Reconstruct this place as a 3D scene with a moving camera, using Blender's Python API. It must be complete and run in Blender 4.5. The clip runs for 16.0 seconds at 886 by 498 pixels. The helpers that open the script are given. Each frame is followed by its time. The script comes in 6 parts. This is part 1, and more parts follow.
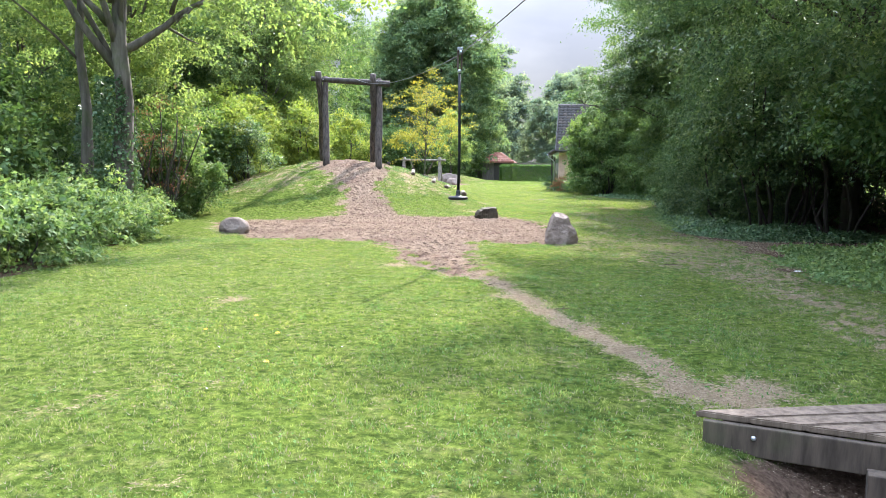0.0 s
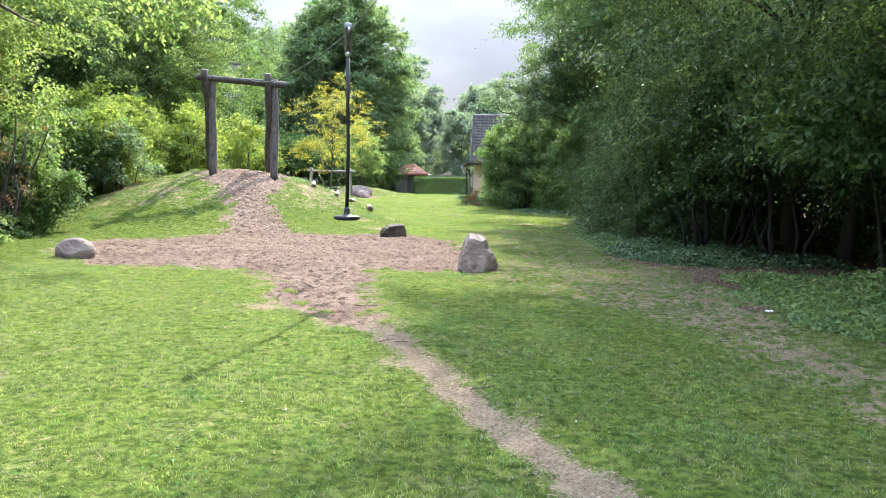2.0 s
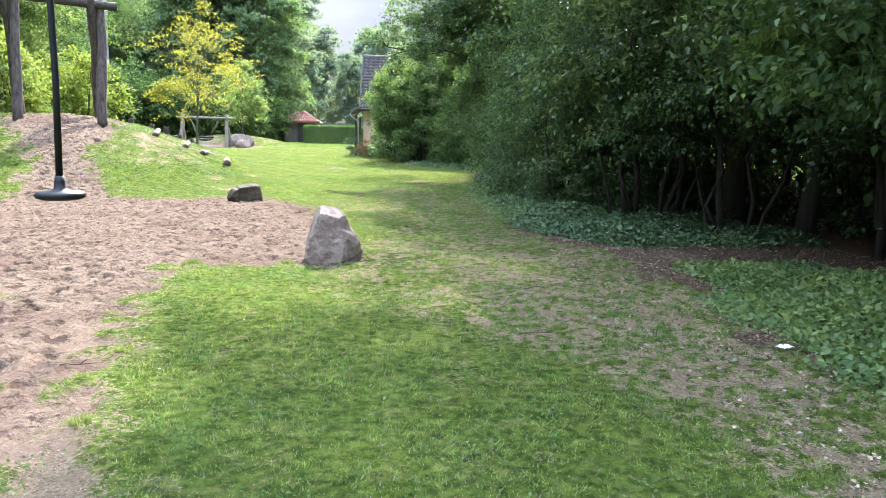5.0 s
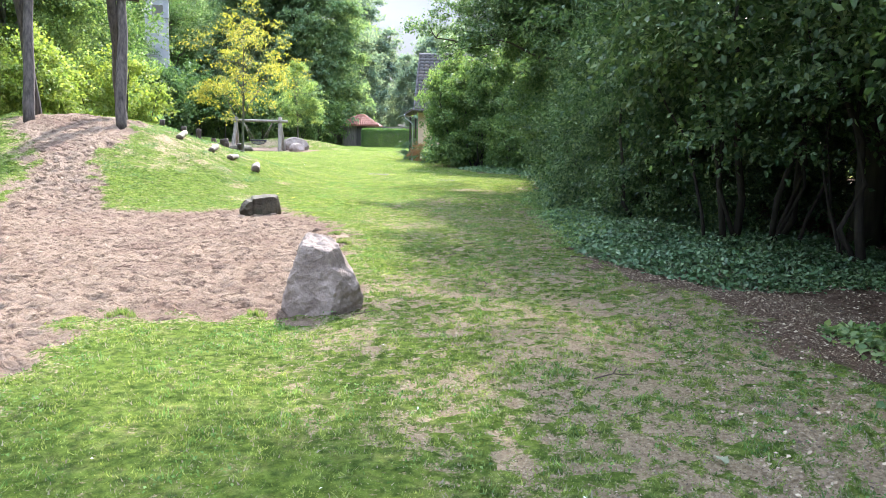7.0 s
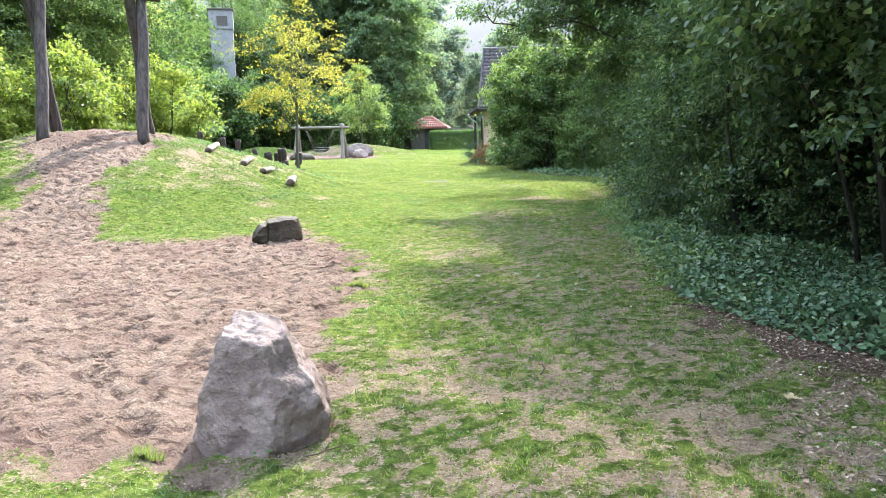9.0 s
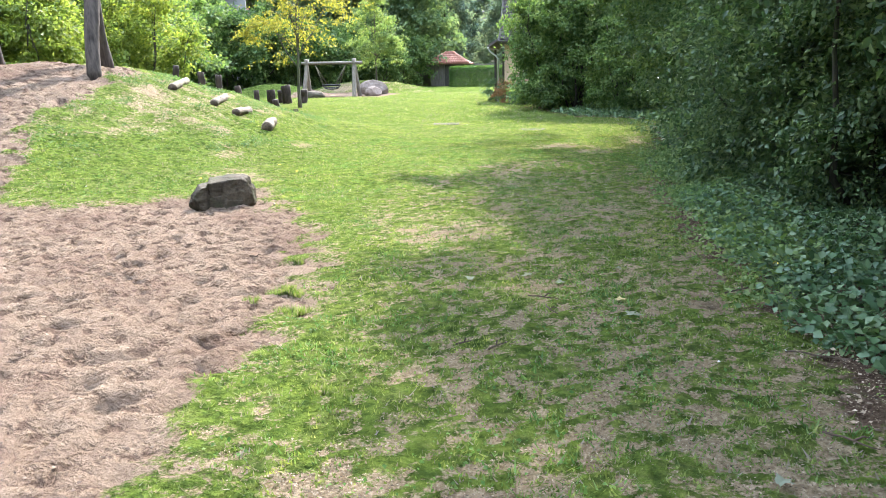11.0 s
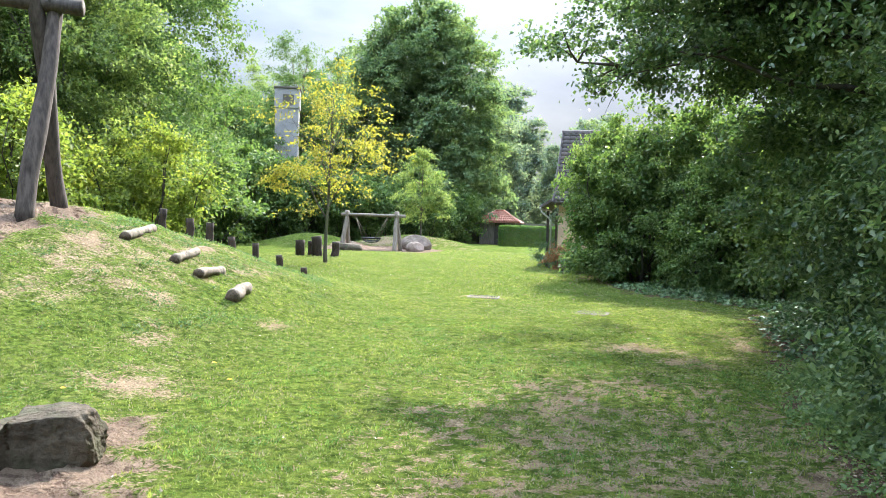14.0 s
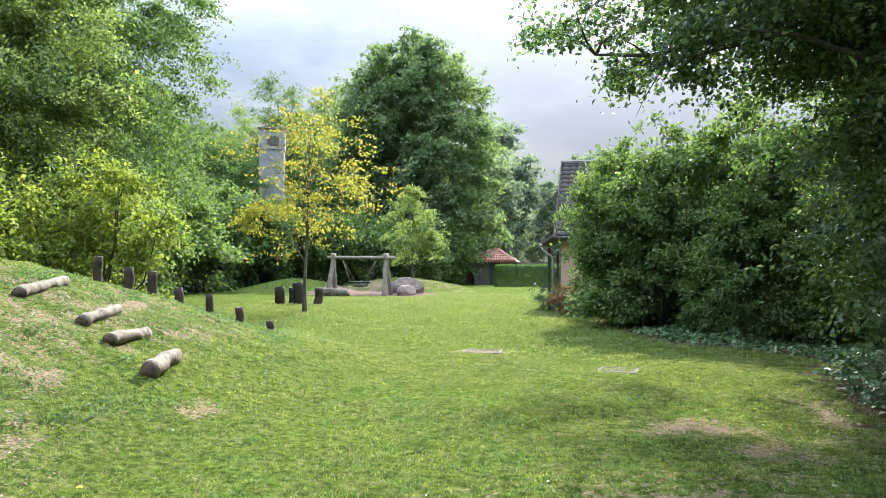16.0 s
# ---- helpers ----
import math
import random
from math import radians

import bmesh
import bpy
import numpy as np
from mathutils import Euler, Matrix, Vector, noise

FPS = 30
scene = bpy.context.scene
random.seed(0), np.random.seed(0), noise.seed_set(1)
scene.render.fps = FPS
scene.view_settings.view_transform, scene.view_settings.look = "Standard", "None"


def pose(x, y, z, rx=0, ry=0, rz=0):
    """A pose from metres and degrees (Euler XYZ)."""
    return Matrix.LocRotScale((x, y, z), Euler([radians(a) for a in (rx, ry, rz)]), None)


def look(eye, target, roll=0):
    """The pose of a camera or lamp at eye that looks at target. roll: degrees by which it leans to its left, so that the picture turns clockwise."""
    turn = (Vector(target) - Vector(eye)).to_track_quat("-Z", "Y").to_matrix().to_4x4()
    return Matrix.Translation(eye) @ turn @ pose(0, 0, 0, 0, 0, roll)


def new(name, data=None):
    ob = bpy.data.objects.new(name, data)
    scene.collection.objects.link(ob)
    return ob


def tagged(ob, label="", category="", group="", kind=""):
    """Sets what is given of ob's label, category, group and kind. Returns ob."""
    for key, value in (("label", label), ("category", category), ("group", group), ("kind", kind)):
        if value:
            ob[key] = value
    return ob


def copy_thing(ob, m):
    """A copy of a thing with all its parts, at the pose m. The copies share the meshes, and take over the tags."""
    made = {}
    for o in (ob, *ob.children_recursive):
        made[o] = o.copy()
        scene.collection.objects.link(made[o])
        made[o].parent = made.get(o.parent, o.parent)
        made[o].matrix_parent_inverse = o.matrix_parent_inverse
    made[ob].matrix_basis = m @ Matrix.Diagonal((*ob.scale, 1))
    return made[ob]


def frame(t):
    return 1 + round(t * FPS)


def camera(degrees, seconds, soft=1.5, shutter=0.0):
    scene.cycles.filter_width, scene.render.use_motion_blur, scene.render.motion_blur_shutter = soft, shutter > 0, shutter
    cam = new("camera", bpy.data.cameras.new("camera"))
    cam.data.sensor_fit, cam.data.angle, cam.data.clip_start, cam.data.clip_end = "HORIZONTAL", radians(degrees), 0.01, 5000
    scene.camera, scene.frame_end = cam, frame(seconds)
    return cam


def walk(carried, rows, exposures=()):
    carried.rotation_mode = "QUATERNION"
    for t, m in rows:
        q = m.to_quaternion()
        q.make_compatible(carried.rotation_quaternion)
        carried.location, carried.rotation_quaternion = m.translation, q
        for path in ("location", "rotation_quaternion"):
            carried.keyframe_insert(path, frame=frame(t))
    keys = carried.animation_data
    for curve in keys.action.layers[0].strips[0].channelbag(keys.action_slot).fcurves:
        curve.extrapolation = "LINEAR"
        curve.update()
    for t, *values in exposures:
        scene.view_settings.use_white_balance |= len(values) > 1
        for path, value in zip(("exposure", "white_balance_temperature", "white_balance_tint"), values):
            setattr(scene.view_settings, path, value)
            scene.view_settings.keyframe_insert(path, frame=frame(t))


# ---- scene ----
cam = camera(61.6, 16.0, 0.8)
METRES, EYE, TILT, LEAN, TURN = 21.1, 1.5, 0.0, 0.0, 10.9
ROWS = [
    (0.0, 0.0, 0.0, 0.0, 0.06, -6.27, -0.55),
    (0.5, 0.0041, 0.033, -0.0009, -3.89, -6.1, -0.33),
    (1.0, 0.007, 0.0649, -0.0005, -5.05, -5.49, -1.34),
    (1.5, 0.0135, 0.0949, 0.0013, -6.58, -4.07, -1.07),
    (2.0, 0.0183, 0.1258, -0.0004, -6.42, -5.24, -1.08),
    (2.5, 0.024, 0.1565, -0.0002, -9.36, -7.23, 0.03),
    (3.0, 0.0304, 0.1869, 0.0007, -9.97, -7.51, -0.52),
    (3.5, 0.0389, 0.2171, 0.0007, -14.34, -7.67, -1.47),
    (6.0, 0.0962, 0.3651, -0.0019, -12.53, -9.44, -0.75),
    (6.5, 0.1053, 0.3952, -0.0029, -8.45, -9.46, -1.4),
    (7.0, 0.1156, 0.4247, -0.002, -8.99, -8.79, -1.22),
    (7.5, 0.1248, 0.4555, -0.0016, -5.43, -8.0, 0.1),
    (8.0, 0.1334, 0.4853, -0.0015, -6.05, -8.55, 1.89),
    (8.5, 0.1415, 0.5163, -0.0017, -4.49, -9.11, 0.82),
    (9.0, 0.1495, 0.547, -0.0012, -3.34, -8.76, 1.27),
    (9.5, 0.1588, 0.5769, -0.0019, -3.76, -8.85, 0.94),
    (12.0, 0.1802, 0.7317, -0.0047, -0.22, -15.74, 1.49),
    (12.5, 0.1841, 0.7632, -0.0041, -1.05, -14.57, 1.07),
    (13.0, 0.187, 0.7947, -0.0025, 0.33, -10.66, -0.73),
    (13.5, 0.1879, 0.8264, -0.0006, 1.17, -5.56, -0.89),
    (14.0, 0.1891, 0.8577, 0.0011, 2.56, -1.69, -1.88),
    (14.5, 0.1885, 0.8874, 0.0024, 3.73, 1.43, -2.19),
    (15.0, 0.1892, 0.9151, 0.0024, 4.31, 2.8, -2.01),
    (15.5, 0.187, 0.9441, 0.0017, 5.39, 2.68, -1.64),
    (16.0, 0.188, 0.9736, 0.0018, 2.12, 1.48, -0.32),
]
walk(cam, [(t, pose(0, 0, EYE, TILT, LEAN, TURN) @ pose(METRES * x, METRES * y, METRES * z, 90 + pitch, roll, yaw)) for t, x, y, z, yaw, pitch, roll in ROWS],
     [(0.0, 2.1, 6100, 17), (3.5, 2.22, 6080, 17), (6.0, 2.36, 6000, 17), (9.5, 2.32, 6000, 18), (12.5, 2.22, 6300, 12), (14.0, 2.07, 6250, 13), (16.0, 1.8, 6250, 13)])


# ---- world, sun ----
SUN_AZ, SUN_EL = radians(4.5), radians(39)  # azimuth to the right of +y
world = bpy.data.worlds.new("sky")
scene.world = world
world.use_nodes = True
wt = world.node_tree
wt.nodes.clear()
sky = wt.nodes.new("ShaderNodeTexSky")
sky.sky_type, sky.sun_disc = "NISHITA", False
sky.sun_elevation, sky.sun_rotation = SUN_EL, SUN_AZ
sky.air_density, sky.dust_density, sky.ozone_density = 1.0, 2.0, 1.0
coord = wt.nodes.new("ShaderNodeTexCoord")
cmap = wt.nodes.new("ShaderNodeMapping")
cmap.inputs["Scale"].default_value = (1.3, 1.3, 3.2)
cmap.inputs["Location"].default_value = (0.35, 0.2, 0.1)
cloud = wt.nodes.new("ShaderNodeTexNoise")
cloud.inputs["Scale"].default_value, cloud.inputs["Detail"].default_value, cloud.inputs["Roughness"].default_value = 2.1, 7, 0.5
cramp = wt.nodes.new("ShaderNodeValToRGB")
cramp.color_ramp.elements[0].position, cramp.color_ramp.elements[1].position = 0.45, 0.72
cmix = wt.nodes.new("ShaderNodeMixRGB")
cmix.inputs[1].default_value, cmix.inputs[2].default_value = (0.9, 1.15, 1.5, 1), (2.35, 2.55, 2.65, 1)
veil = wt.nodes.new("ShaderNodeMixRGB")  # thin cloud before the blue
veil.inputs[0].default_value = 0.88
rise = wt.nodes.new("ShaderNodeSeparateXYZ")
square = wt.nodes.new("ShaderNodeMath")
square.operation = "POWER"
square.inputs[1].default_value = 2.3
grade = wt.nodes.new("ShaderNodeMath")  # a clouded sky is brightest overhead
grade.operation = "MULTIPLY_ADD"
grade.inputs[1].default_value, grade.inputs[2].default_value = 12.6, 0.52
gain = wt.nodes.new("ShaderNodeVectorMath")
gain.operation = "SCALE"
back = wt.nodes.new("ShaderNodeBackground")
back.inputs["Strength"].default_value = 0.1
wout = wt.nodes.new("ShaderNodeOutputWorld")
for o, i in ((coord.outputs["Generated"], cmap.inputs["Vector"]), (cmap.outputs[0], cloud.inputs["Vector"]), (cloud.outputs["Fac"], cramp.inputs[0]), (cramp.outputs[0], cmix.inputs[0]),
             (sky.outputs[0], veil.inputs[1]), (cmix.outputs[0], veil.inputs[2]), (coord.outputs["Generated"], rise.inputs[0]), (rise.outputs["Z"], square.inputs[0]),
             (square.outputs[0], grade.inputs[0]), (veil.outputs[0], gain.inputs[0]), (grade.outputs[0], gain.inputs["Scale"]), (gain.outputs[0], back.inputs[0]), (back.outputs[0], wout.inputs[0])):
    wt.links.new(o, i)
sun = new("sun", bpy.data.lights.new("sun", "SUN"))
sun.data.energy, sun.data.angle, sun.data.color = 4.2, radians(0.8), (1.0, 0.95, 0.86)
sun_way = Vector((math.sin(SUN_AZ) * math.cos(SUN_EL), math.cos(SUN_AZ) * math.cos(SUN_EL), math.sin(SUN_EL)))
sun.matrix_world = look(sun_way * 100, (0, 0, 0))


# ---- materials ----
class Mat:
    """A node material with a principled shader and small node helpers."""

    def __init__(self, name, rough=0.8, metal=0.0, spec=0.3):
        self.m = bpy.data.materials.new(name)
        self.m.use_nodes = True
        self.t = self.m.node_tree
        self.p = self.t.nodes["Principled BSDF"]
        self.p.inputs["Roughness"].default_value = rough
        self.p.inputs["Metallic"].default_value = metal
        self.p.inputs["Specular IOR Level"].default_value = spec
        self.pos = self.t.nodes.new("ShaderNodeNewGeometry").outputs["Position"]
        self.obj = self.t.nodes.new("ShaderNodeTexCoord").outputs["Object"]

    def node(self, kind, **inputs):
        n = self.t.nodes.new(kind)
        for k, v in inputs.items():
            n.inputs[k.replace("_", " ")].default_value = v
        return n

    def link(self, a, b):
        self.t.links.new(a, b)

    def noise(self, scale, detail=4, rough=0.55, vec=None, stretch=None):
        n = self.node("ShaderNodeTexNoise", Scale=scale, Detail=detail, Roughness=rough)
        v = vec or self.pos
        if stretch:
            mp = self.node("ShaderNodeMapping")
            mp.inputs["Scale"].default_value = stretch
            self.link(v, mp.inputs["Vector"])
            v = mp.outputs[0]
        self.link(v, n.inputs["Vector"])
        return n.outputs["Fac"]

    def ramp(self, fac, stops):
        r = self.node("ShaderNodeValToRGB")
        e = r.color_ramp.elements
        while len(e) < len(stops):
            e.new(0.5)
        for el, (p, c) in zip(e, stops):
            el.position, el.color = p, (*c, 1) if len(c) == 3 else c
        self.link(fac, r.inputs[0])
        return r.outputs[0]

    def mix(self, fac, a, b, mode="MIX"):
        n = self.t.nodes.new("ShaderNodeMixRGB")
        n.blend_type = mode
        for sock, v in zip(n.inputs, (fac, a, b)):
            if isinstance(v, (int, float)):
                sock.default_value = v
            elif isinstance(v, tuple):
                sock.default_value = (*v, 1)
            else:
                self.link(v, sock)
        return n.outputs[0]

    def math(self, op, a, b=0.0):
        n = self.t.nodes.new("ShaderNodeMath")
        n.operation = op
        for sock, v in zip(n.inputs, (a, b)):
            if isinstance(v, (int, float)):
                sock.default_value = v
            else:
                self.link(v, sock)
        return n.outputs[0]

    def attr(self, name):
        n = self.t.nodes.new("ShaderNodeAttribute")
        n.attribute_name = name
        return n.outputs["Fac"]

    def island(self):
        return self.t.nodes.new("ShaderNodeNewGeometry").outputs["Random Per Island"]

    def randob(self):
        return self.t.nodes.new("ShaderNodeObjectInfo").outputs["Random"]

    def color(self, c):
        if isinstance(c, tuple):
            self.p.inputs["Base Color"].default_value = (*c, 1)
        else:
            self.link(c, self.p.inputs["Base Color"])

    def bump(self, h, strength=0.5, dist=0.02):
        b = self.node("ShaderNodeBump", Strength=strength, Distance=dist)
        self.link(h, b.inputs["Height"])
        self.link(b.outputs[0], self.p.inputs["Normal"])


def leaf_material(name, dark, mid, light, glow=0.45, rough=0.55, spec=0.2, warm=None, tuft=False):
    """Thin leaves that let part of the light through."""
    k = Mat(name, rough, 0, spec)
    col = k.ramp(k.island(), [(0.0, dark), (0.5, mid), (1.0, light)])
    big, mid_ = k.noise(0.55, 3), k.noise(3.2, 3)
    col = k.mix(k.ramp(big, [(0.35, (0, 0, 0)), (0.7, (1, 1, 1))]), col, k.mix(1.0, col, (1.28, 1.16, 0.9), "MULTIPLY"))
    col = k.mix(k.ramp(mid_, [(0.4, (0, 0, 0)), (0.68, (1, 1, 1))]), k.mix(1.0, col, (0.82, 0.88, 0.85), "MULTIPLY"), k.mix(1.0, col, (1.22, 1.12, 1.05), "MULTIPLY"))
    if tuft:
        small = k.noise(15, 4, 0.65)
        col = k.mix(k.ramp(small, [(0.36, (0, 0, 0)), (0.64, (1, 1, 1))]), k.mix(1.0, col, (0.55, 0.66, 0.7), "MULTIPLY"), k.mix(1.0, col, (1.6, 1.55, 1.55), "MULTIPLY"))
    if warm:
        col = k.mix(k.ramp(k.island(), [(0.80, (0, 0, 0)), (0.86, (1, 1, 1))]), col, warm)
    # blue raised: distance haze and, on grass, blue skylight put into the colour
    col = k.mix(1.0, col, (1.0, 1.0, 1.75 if tuft else 1.35), "MULTIPLY")
    k.color(col)
    tr = k.node("ShaderNodeBsdfTranslucent")
    k.link(k.mix(1.0, col, (1.5, 1.55, 0.8), "MULTIPLY"), tr.inputs["Color"])
    ms = k.node("ShaderNodeMixShader", Fac=glow)
    out = k.t.nodes["Material Output"]
    k.link(k.p.outputs[0], ms.inputs[1])
    k.link(tr.outputs[0], ms.inputs[2])
    k.link(ms.outputs[0], out.inputs["Surface"])
    return k.m


LEAF_GREEN = leaf_material("leaf_green", (0.042, 0.088, 0.028), (0.078, 0.135, 0.044), (0.125, 0.185, 0.066), 0.48)
LEAF_LIGHT = leaf_material("leaf_light", (0.088, 0.14, 0.046), (0.142, 0.2, 0.066), (0.195, 0.255, 0.092), 0.55)
LEAF_LIME = leaf_material("leaf_lime", (0.095, 0.14, 0.026), (0.15, 0.2, 0.038), (0.21, 0.25, 0.06), 0.52)
LEAF_YELLOW = leaf_material("leaf_yellow", (0.14, 0.155, 0.028), (0.22, 0.22, 0.036), (0.30, 0.275, 0.055), 0.48)
# oak and far leaves paler and bluer: the air's haze is in the colour
LEAF_OAK = leaf_material("leaf_oak", (0.10, 0.158, 0.078), (0.145, 0.215, 0.104), (0.195, 0.26, 0.135), 0.42, 0.85, 0.05)
LEAF_FAR_HAZED = leaf_material("leaf_far_hazed", (0.125, 0.18, 0.135), (0.165, 0.22, 0.16), (0.21, 0.26, 0.19), 0.42, 0.85, 0.05)
LEAF_DARK = leaf_material("leaf_dark", (0.035, 0.075, 0.028), (0.085, 0.145, 0.054), (0.18, 0.25, 0.105), 0.40, 0.45, 0.4)
# darker twin of the leaf above: the overhanging crowns' shade put into colour
LEAF_SHADE = leaf_material("leaf_shade", (0.034, 0.075, 0.028), (0.078, 0.134, 0.05), (0.145, 0.21, 0.088), 0.45, 0.42, 0.4)
LEAF_MID = leaf_material("leaf_mid", (0.05, 0.095, 0.03), (0.092, 0.152, 0.045), (0.145, 0.21, 0.07), 0.44)
LEAF_IVY = leaf_material("leaf_ivy", (0.038, 0.085, 0.032), (0.075, 0.14, 0.054), (0.145, 0.215, 0.098), 0.25, 0.45, 0.35)
LEAF_NETTLE = leaf_material("leaf_nettle", (0.08, 0.14, 0.048), (0.13, 0.2, 0.068), (0.2, 0.265, 0.105), 0.44)
LEAF_RED = leaf_material("leaf_red", (0.16, 0.07, 0.04), (0.24, 0.11, 0.06), (0.22, 0.18, 0.07), 0.3)
LEAF_HEDGE = leaf_material("leaf_hedge", (0.04, 0.09, 0.02), (0.07, 0.14, 0.03), (0.10, 0.18, 0.045), 0.3)
GRASS_BLADE = leaf_material("grass_blade", (0.085, 0.128, 0.024), (0.145, 0.19, 0.04), (0.22, 0.25, 0.08), 0.42, 0.75, 0.08, (0.24, 0.205, 0.11), True)
GRASS_LUSH = leaf_material("grass_lush", (0.06, 0.125, 0.024), (0.095, 0.172, 0.036), (0.14, 0.21, 0.055), 0.42, 0.7, 0.1, None, True)


def bark_material(name, a, b, scale=9.0, moss=0.0):
    k = Mat(name, 0.9)
    streak = k.noise(scale, 6, 0.6, k.obj, (1, 1, 0.16))
    col = k.ramp(streak, [(0.3, a), (0.7, b)])
    if moss:
        col = k.mix(k.ramp(k.noise(2.2, 5), [(0.5, (0, 0, 0)), (0.68, (moss, moss, moss))]), col, (0.07, 0.10, 0.03))
    k.color(col)
    k.bump(streak, 0.8, 0.02)
    return k.m


BARK = bark_material("bark_grey", (0.055, 0.048, 0.038), (0.16, 0.14, 0.11), 9, 0.55)
BARK_DARK = bark_material("bark_dark", (0.03, 0.026, 0.02), (0.085, 0.072, 0.055), 10, 0.4)
STEM_DARK = bark_material("stem_dark", (0.02, 0.016, 0.012), (0.05, 0.04, 0.03), 14)
POST_WOOD = bark_material("weathered_post", (0.028, 0.022, 0.018), (0.12, 0.096, 0.082), 16)
BEAM_WOOD = bark_material("beam_wood", (0.035, 0.03, 0.026), (0.10, 0.085, 0.075), 16)
SWING_WOOD = bark_material("swing_wood", (0.13, 0.11, 0.085), (0.27, 0.235, 0.19), 14)
STUMP_WOOD = bark_material("stump_wood", (0.016, 0.011, 0.008), (0.06, 0.042, 0.03), 18)
LOG_BARK = bark_material("log_bark", (0.075, 0.06, 0.044), (0.27, 0.22, 0.165), 24, 0.3)


def end_grain(name, a, b):
    k = Mat(name, 0.85)
    n = k.noise(30, 5)
    k.color(k.ramp(n, [(0.3, a), (0.7, b)]))
    k.bump(n, 0.4, 0.01)
    return k.m


LOG_END = end_grain("log_end", (0.05, 0.035, 0.022), (0.14, 0.10, 0.065))
STUMP_TOP = end_grain("stump_top", (0.05, 0.04, 0.03), (0.12, 0.10, 0.08))


def plain(name, c, rough=0.6, metal=0.0, vary=0.25, scale=14):
    k = Mat(name, rough, metal)
    n = k.noise(scale, 5)
    k.color(k.ramp(n, [(0.3, tuple(v * (1 - vary) for v in c)), (0.7, tuple(v * (1 + vary) for v in c))]))
    k.bump(n, 0.15, 0.005)
    return k.m


RUBBER = plain("black_rubber", (0.012, 0.012, 0.013), 0.55)
STEEL = plain("galvanised_steel", (0.42, 0.43, 0.44), 0.4, 0.9)
CABLE = plain("steel_cable", (0.16, 0.16, 0.16), 0.5, 0.6)
RUST = plain("rusty_steel", (0.075, 0.05, 0.04), 0.7, 0.2)
ROPE = plain("rope_grey", (0.16, 0.13, 0.09), 0.9)
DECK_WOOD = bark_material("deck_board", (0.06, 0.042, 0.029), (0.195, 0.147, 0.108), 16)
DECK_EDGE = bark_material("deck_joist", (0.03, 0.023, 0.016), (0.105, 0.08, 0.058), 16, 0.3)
SOIL = plain("dark_soil", (0.07, 0.052, 0.038), 0.95, 0, 0.5, 9)
CONCRETE = plain("grey_concrete", (0.13, 0.115, 0.095), 1.0, 0, 0.2, 20)
IRON = plain("drain_iron", (0.10, 0.085, 0.07), 0.9, 0.0)
CHIMNEY = plain("grey_render", (0.30, 0.29, 0.29), 0.9, 0, 0.12, 3)
FENCE_WOOD = bark_material("fence_wood", (0.10, 0.085, 0.07), (0.20, 0.18, 0.15), 10)
TILE_DARK = plain("roof_tile_dark", (0.10, 0.085, 0.08), 0.75, 0, 0.4, 5)
TILE_RED = plain("roof_tile_red", (0.30, 0.125, 0.09), 0.7, 0, 0.3, 5)
PLASTER = plain("pink_plaster", (0.52, 0.36, 0.27), 0.9, 0, 0.1, 6)
TRIM_WOOD = plain("white_trim", (0.62, 0.58, 0.52), 0.6, 0, 0.08)
DARK_TRIM = plain("dark_trim", (0.05, 0.042, 0.038), 0.6)
TWIG = plain("twig_brown", (0.09, 0.065, 0.045), 0.9)
DEAD_LEAF = leaf_material("fallen_leaf", (0.1, 0.15, 0.09), (0.15, 0.2, 0.12), (0.2, 0.21, 0.12), 0.2)
PETAL = plain("white_petal", (0.75, 0.74, 0.68), 0.6)
DANDELION = plain("yellow_flower", (0.75, 0.50, 0.03), 0.6)


def rock_material(name, dark, mid, light, moss=0.0):
    k = Mat(name, 0.88)
    big, fine = k.noise(3.2, 6, 0.62, k.obj), k.noise(34, 6, 0.65, k.obj)
    col = k.ramp(big, [(0.28, dark), (0.5, mid), (0.74, light)])
    col = k.mix(0.5, col, k.ramp(fine, [(0.3, (0.25, 0.24, 0.23)), (0.7, (0.95, 0.92, 0.88))]), "MULTIPLY")
    col = k.mix(1.0, col, (1.5, 1.5, 1.5), "MULTIPLY")
    if moss:
        col = k.mix(k.ramp(k.noise(5, 5), [(0.5, (0, 0, 0)), (0.7, (moss, moss, moss))]), col, (0.05, 0.065, 0.025))
    k.color(col)
    h = k.math("ADD", k.math("MULTIPLY", big, 2.0), k.math("MULTIPLY", fine, 0.5))
    k.bump(h, 0.9, 0.035)
    return k.m


ROCK_GREY = rock_material("rock_granite", (0.11, 0.08, 0.064), (0.182, 0.14, 0.114), (0.245, 0.198, 0.165))
ROCK_DARK = rock_material("rock_dark", (0.026, 0.02, 0.013), (0.056, 0.044, 0.029), (0.105, 0.086, 0.06), 0.6)
ROCK_TAN = rock_material("rock_tan", (0.075, 0.055, 0.045), (0.135, 0.105, 0.085), (0.20, 0.165, 0.135))


